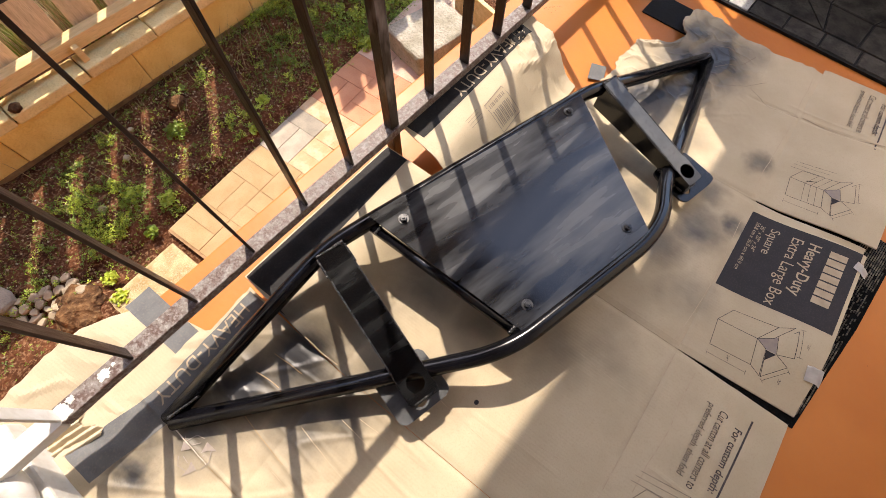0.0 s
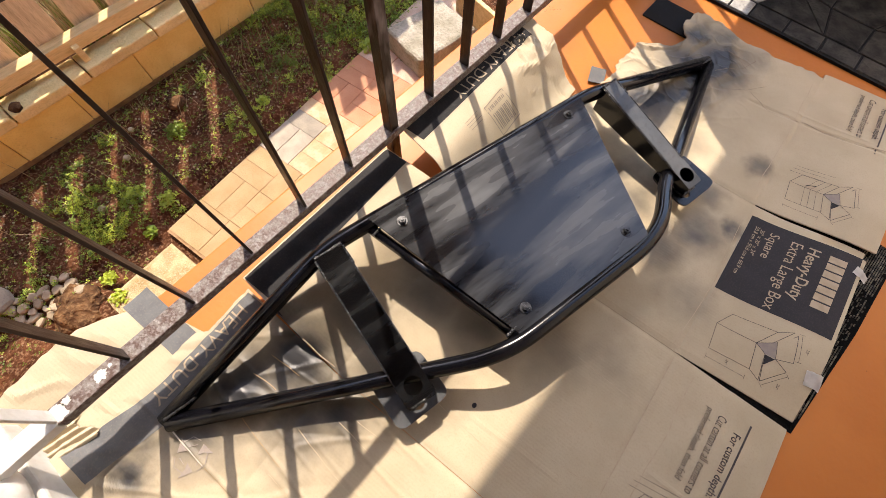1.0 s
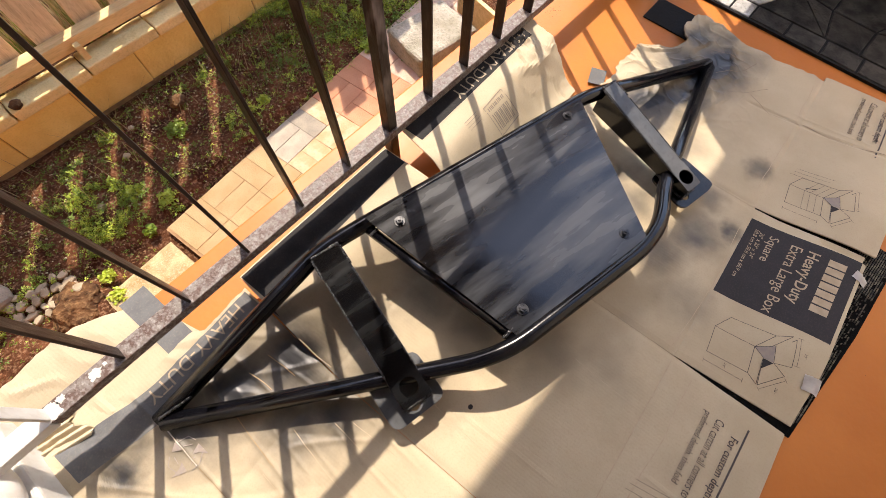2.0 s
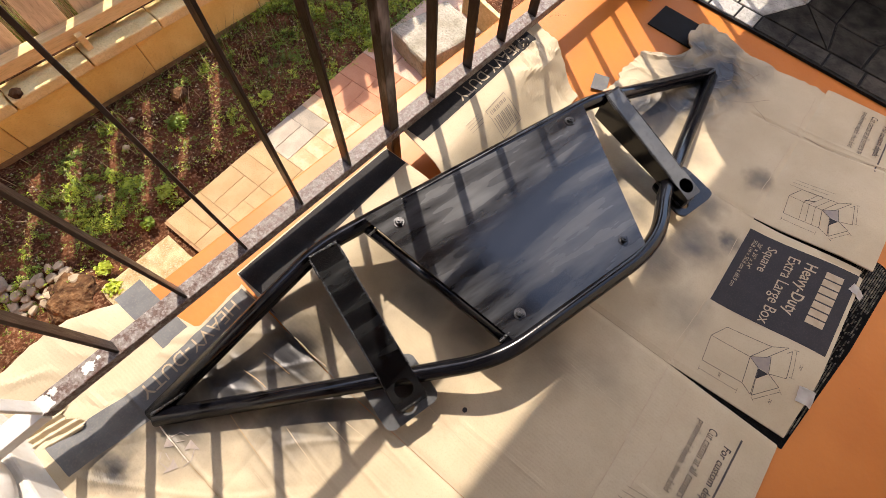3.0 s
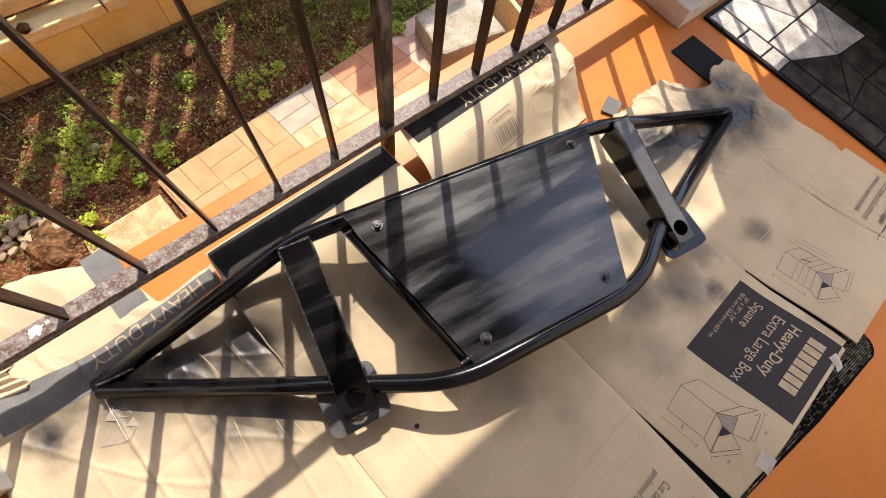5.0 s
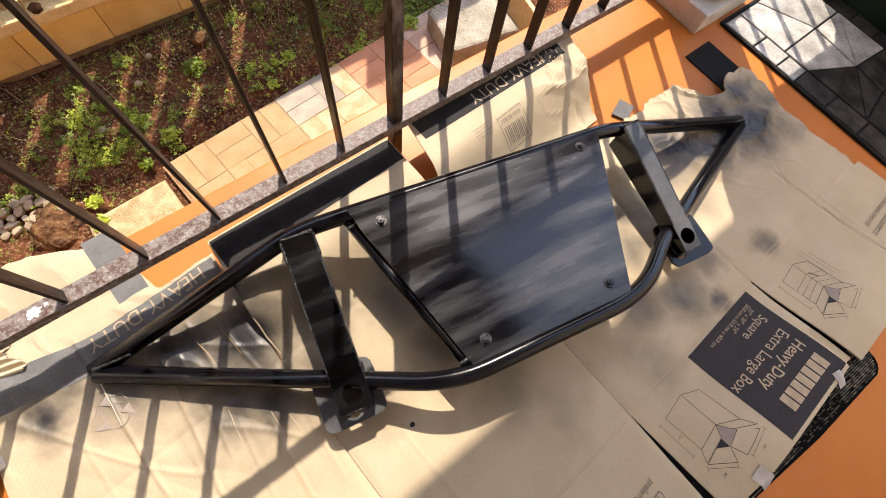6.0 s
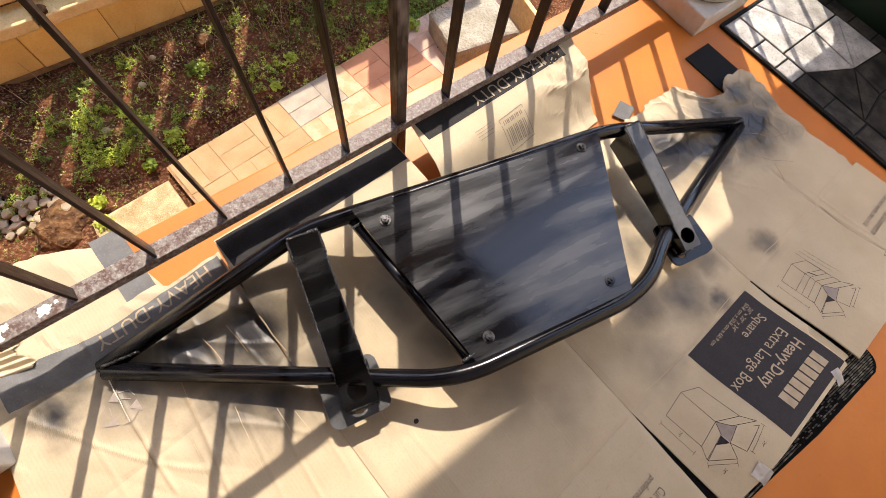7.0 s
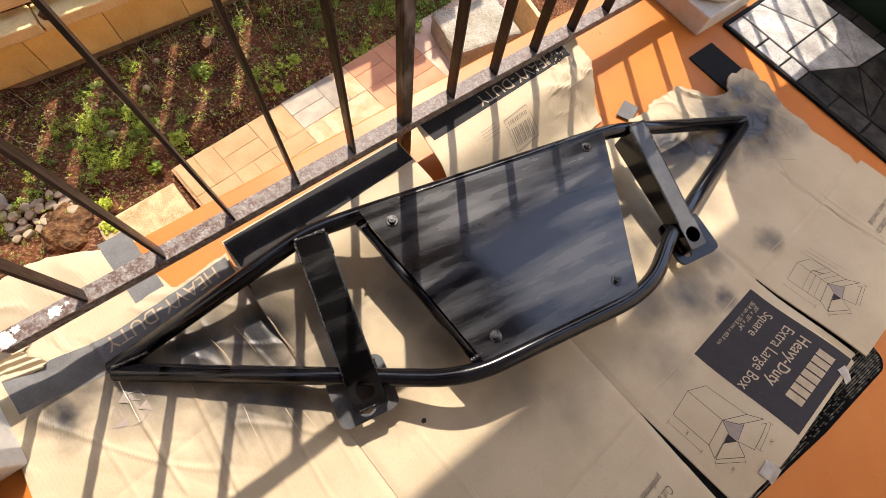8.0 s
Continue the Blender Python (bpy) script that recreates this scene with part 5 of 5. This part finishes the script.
def offcut_height(x, y):
    edge = 0.792 - 0.0664 * x
    z = 0.0065 + 0.002 * lump(x, y, 6, 2) + 0.004 * max(1 - 6 * abs(lump(x + 0.5 * y, y - 0.3 * x, 9, 5)), 0) * smooth((-0.22 - x) / 0.1)
    z += 0.012 * smooth((x + 0.20) / -0.25) * smooth((y - 0.72) / 0.1) + 0.006 * abs(lump(x, y, 13, 8)) * smooth((-0.35 - x) / 0.1)
    if y > edge:
        z -= 0.2 * (y - edge) ** 1.3
    return z + 0.18 * max(0.0, y - 0.715) * smooth((-0.24 - x) / 0.1)


def offcut_place(u, v):
    x = -0.66 + u * (0.66 - 0.180 - 0.035 * v)
    top = 0.812 + 0.045 * smooth((-0.20 - x) / 0.16) + ragged(x, 0.012, 14, 3.3) * smooth((-0.25 - x) / 0.05)
    return x, 0.648 + (top - 0.648) * v


part("sheet", sheet(offcut_place, 60, 36, offcut_height, 0.004), CARD, offcut)
bm = bmesh.new()
g = [[bm.verts.new((-0.258 + 0.068 * i / 8, 0.652 + 0.19 * j / 16, offcut_height(-0.258 + 0.068 * i / 8, 0.652 + 0.19 * j / 16) + 0.0007)) for i in range(9)] for j in range(17)]
for j in range(16):
    for i in range(8):
        bm.faces.new((g[j][i], g[j][i + 1], g[j + 1][i + 1], g[j + 1][i]))
part("band", bm, GREY_INK_LIT, offcut, "grey printed band")


def fluted(u, v):
    """A torn strip of the corrugated core, its flutes running along the strip."""
    x = -0.612 + (0.145 + 0.012 * math.sin(9 * v) + ragged(v, 0.006, 60, 1.1)) * u
    return x, 0.664 + 0.092 * v - 0.30 * (x + 0.54) * 0.9


def fluted_height(x, y):
    v = (y + 0.27 * (x + 0.54) - 0.664) / 0.092
    return offcut_height(x, y) + 0.006 + 0.0042 * math.sin(2 * math.pi * 5.5 * v + 0.8 * math.sin(14 * x)) + 0.002 * lump(x, y, 20, 6)


bm = sheet(fluted, 30, 90, fluted_height, 0.0012)
part("fluting", bm, CARD, offcut, "bared corrugated fluting", smooth=True)


# ---- stones and timber in the garden ----
bm = boxed(-0.22, 0.22, -0.17, 0.17, 0, 0.15, bevel=0.02)
bmesh.ops.subdivide_edges(bm, edges=bm.edges[:], cuts=4, use_grid_fill=True)
for v in bm.verts:
    v.co += Vector((lump(v.co.y, v.co.z, 14, 1), lump(v.co.x, v.co.z, 14, 2), lump(v.co.x, v.co.y, 14, 3))) * 0.010
ob = link("concrete_block", bm, CONCRETE, smooth=False)
ob.matrix_world = pose(1.74, 1.46, GROUND_Z - 0.02, 0, 0, -12)
tagged(ob, "weathered pale concrete block with mossy patches beside the path", "concrete block")

planter = thing("timber_planter", pose(2.28, 1.28, GROUND_Z - 0.02, 0, 0, -14), "orange brown timber garden box edged with wire mesh", "planter")
part("board", boxed(-0.24, 0.24, -0.20, -0.17, 0, 0.20, bevel=0.004), RAIL_TIMBER, planter)
part("board", boxed(-0.24, 0.24, 0.17, 0.20, 0, 0.20, bevel=0.004), RAIL_TIMBER, planter)
part("board", boxed(-0.24, -0.21, -0.169, 0.169, 0, 0.20, bevel=0.004), RAIL_TIMBER, planter)
part("board", boxed(0.21, 0.24, -0.169, 0.169, 0, 0.20, bevel=0.004), RAIL_TIMBER, planter)
part("soil", boxed(-0.209, 0.209, -0.169, 0.169, 0, 0.15), SOIL, planter)
bm = bmesh.new()
for k in range(7):
    sweep(bm, [(-0.30 + 0.05 * k, -0.215, 0.0), (-0.27 + 0.05 * k, -0.215, 0.24)], 0.0014, 6)
    sweep(bm, [(-0.30, -0.218, 0.03 + 0.035 * k), (0.06, -0.218, 0.05 + 0.03 * k)], 0.0014, 6)
part("wire_mesh", bm, STEEL, planter, "bent rusty wire mesh")

rng = random.Random(40)
bm = blob(bmesh.new(), 0, 0, 0.0, 0.125, 0.62, 4)
bmesh.ops.subdivide_edges(bm, edges=bm.edges[:], cuts=2, use_grid_fill=True)
for v in bm.verts:
    v.co *= 1 + 0.16 * noise.noise(v.co * 22) + 0.10 * noise.noise(v.co * 55)
rock = link("brown_rock", bm, ROCK, smooth=False)
rock.matrix_world = pose(-0.60, 1.69, GROUND_Z - 0.005, 0, 0, 30)
tagged(rock, "rough brown rock half sunk in the soil", "rock")


def flat_stone(r, seed):
    """A flattish broken stone with worn edges and an uneven outline."""
    rng = random.Random(seed)
    n = rng.choice((6, 7, 8))
    ring = [(r * rng.uniform(0.75, 1.15), 2 * math.pi * (k + rng.uniform(-0.25, 0.25)) / n) for k in range(n)]
    bm = bmesh.new()
    levels = [[bm.verts.new((q * f * math.cos(a), q * f * math.sin(a) * 0.8, z * r)) for q, a in ring] for f, z in ((0.85, -0.35), (1.0, -0.05), (0.93, 0.2), (0.7, 0.32))]
    for a, b in zip(levels, levels[1:]):
        for k in range(n):
            bm.faces.new((a[k], a[(k + 1) % n], b[(k + 1) % n], b[k]))
    bm.faces.new(levels[0][::-1])
    bm.faces.new(levels[-1])
    return bm


for k in range(26):
    x, y = -0.80 + 0.052 * (k % 6) + rng.uniform(-0.010, 0.010), 1.79 + 0.042 * (k // 6) - 0.008 * (k % 6) + rng.uniform(-0.010, 0.010)
    ob = link("pebble", flat_stone(rng.uniform(0.024, 0.035), k), HEAP_STONE)
    ob.matrix_world = pose(x, y, ground_height(x, y) + 0.012 + rng.uniform(0, 0.010), rng.uniform(-14, 14), rng.uniform(-14, 14), rng.uniform(0, 360))
    tagged(ob, "flattish grey brown stone heaped beside the rock", "stone", "stones by the rock")
ob = link("grey_stone", flat_stone(0.075, 77), PAVER_GREY)
ob.matrix_world = pose(-0.80, 2.0, GROUND_Z + 0.05, 35, 20, 20)
tagged(ob, "broken grey stone lying among the weeds", "stone")
for k, (x, y, r) in enumerate(((0.46, 2.30, 0.05), (0.05, 2.22, 0.020), (-0.22, 2.06, 0.022), (0.18, 2.35, 0.016))):
    ob = link("garden_stone", blob(bmesh.new(), 0, 0, 0, r, 0.6, 20 + k), ROCK if k == 0 else PEBBLE, smooth=True)
    ob.matrix_world = pose(x, y, ground_height(x, y) + r * 0.2)
    tagged(ob, "small rounded stone lying on red soil", "stone", "stones in the bed")


ob = link("coping_pebble", blob(bmesh.new(), 0, 0, 0, 0.030, 0.7, 31), ROCK, smooth=True)
ob.matrix_world = pose(-0.107, 2.60, GROUND_Z + 0.266 + 0.016)
tagged(ob, "rounded brown stone lying on the coping", "stone", "stones in the bed")
grass("grass_tuft", 26, 33, LEAF, (1.50, 1.58, 1.83, 1.89), 0.17, "tuft of long green grass blades beside the path")


# ---- leafy tufts by the path and the gravel ----
def tuft(x, y, r, count, seed, mat, label):
    """A small weed: leaves on short stems, thinning towards its edge."""
    rng = random.Random(seed)
    verts, faces = [], []
    base = ground_height(x, y)
    for k in range(count * 2):
        a = rng.uniform(0, 6.3)
        q = rng.random() ** 0.7 * (1 + 0.45 * math.sin(3 * a + seed) * math.sin(2 * a + 2 * seed))
        tip = Vector((x + r * q * math.cos(a), y + r * q * math.sin(a), max(base, GROUND_Z) + r * (0.75 - 0.5 * q) * rng.uniform(0.5, 1.1)))
        foot = Vector((x + 0.25 * r * q * math.cos(a), y + 0.25 * r * q * math.sin(a), base - 0.005))
        b = len(verts)
        side = Vector((-math.sin(a), math.cos(a), 0)) * 0.0012
        verts += [foot - side, foot + side, tip + side, tip - side]
        faces.append((b, b + 1, b + 2, b + 3))
        tilt = Euler((rng.gauss(0, 0.5), rng.gauss(0, 0.5), rng.uniform(0, 6.3))).to_matrix()
        s = rng.uniform(0.006, 0.012)
        b = len(verts)
        verts += [tip + tilt @ Vector((s * u, s * v, s * w)) for u, v, w in ((-1, 0, 0), (-0.3, -0.55, 0.12), (0.5, -0.5, 0.12), (1.1, 0, 0), (0.5, 0.5, 0.12), (-0.3, 0.55, 0.12))]
        faces.append((b, b + 1, b + 2, b + 3, b + 4, b + 5))
    me = bpy.data.meshes.new("weed_tuft")
    me.from_pydata([tuple(v) for v in verts], [], faces)
    me.materials.append(mat)
    return tagged(new("weed_tuft", me), label, "weed", "weed tufts")


for k, (x, y, r, count) in enumerate(((-0.46, 1.60, 0.042, 70), (-0.43, 1.72, 0.036, 60), (-0.144, 1.765, 0.035, 60), (0.78, 1.94, 0.040, 60), (0.60, 1.83, 0.030, 40), (0.325, 2.165, 0.06, 90), (-0.07, 2.0, 0.045, 80), (1.50, 1.75, 0.06, 110), (1.57, 1.51, 0.04, 60), (0.03, 1.84, 0.05, 80))):
    tuft(x, y, r, count, 70 + k, LEAF_PALE if k % 3 != 2 else LEAF, "leafy yellow-green weed tuft growing from the soil" if k % 3 != 2 else "leafy dark green weed tuft growing from the soil")

# ---- dirt on the painted floor ----
rng = random.Random(91)
verts, faces = [], []
for k in range(40):
    if k < 14:
        x, y = rng.gauss(1.30, 0.016), rng.gauss(0.575, 0.010)
    elif k < 18:
        x, y = rng.uniform(1.62, 1.68), rng.uniform(-0.5, 0.35)
    else:
        x, y = rng.uniform(0.2, 2.3), rng.uniform(-1.1, -0.64)
    s = rng.uniform(0.0007, 0.0018)
    b = len(verts)
    for q in range(5):
        a = q * 1.2566 + rng.uniform(-0.3, 0.3)
        verts.append((x + s * math.cos(a), y + s * math.sin(a), 0.0006))
    verts.append((x, y, 0.0006 + s * 0.7))
    faces += [(b + q, b + (q + 1) % 5, b + 5) for q in range(5)]
me = bpy.data.meshes.new("dirt_specks")
me.from_pydata(verts, [], faces)
me.materials.append(CLOD)
tagged(new("dirt_specks", me), "dark specks of dirt on the orange floor", "dirt", kind="stuff")
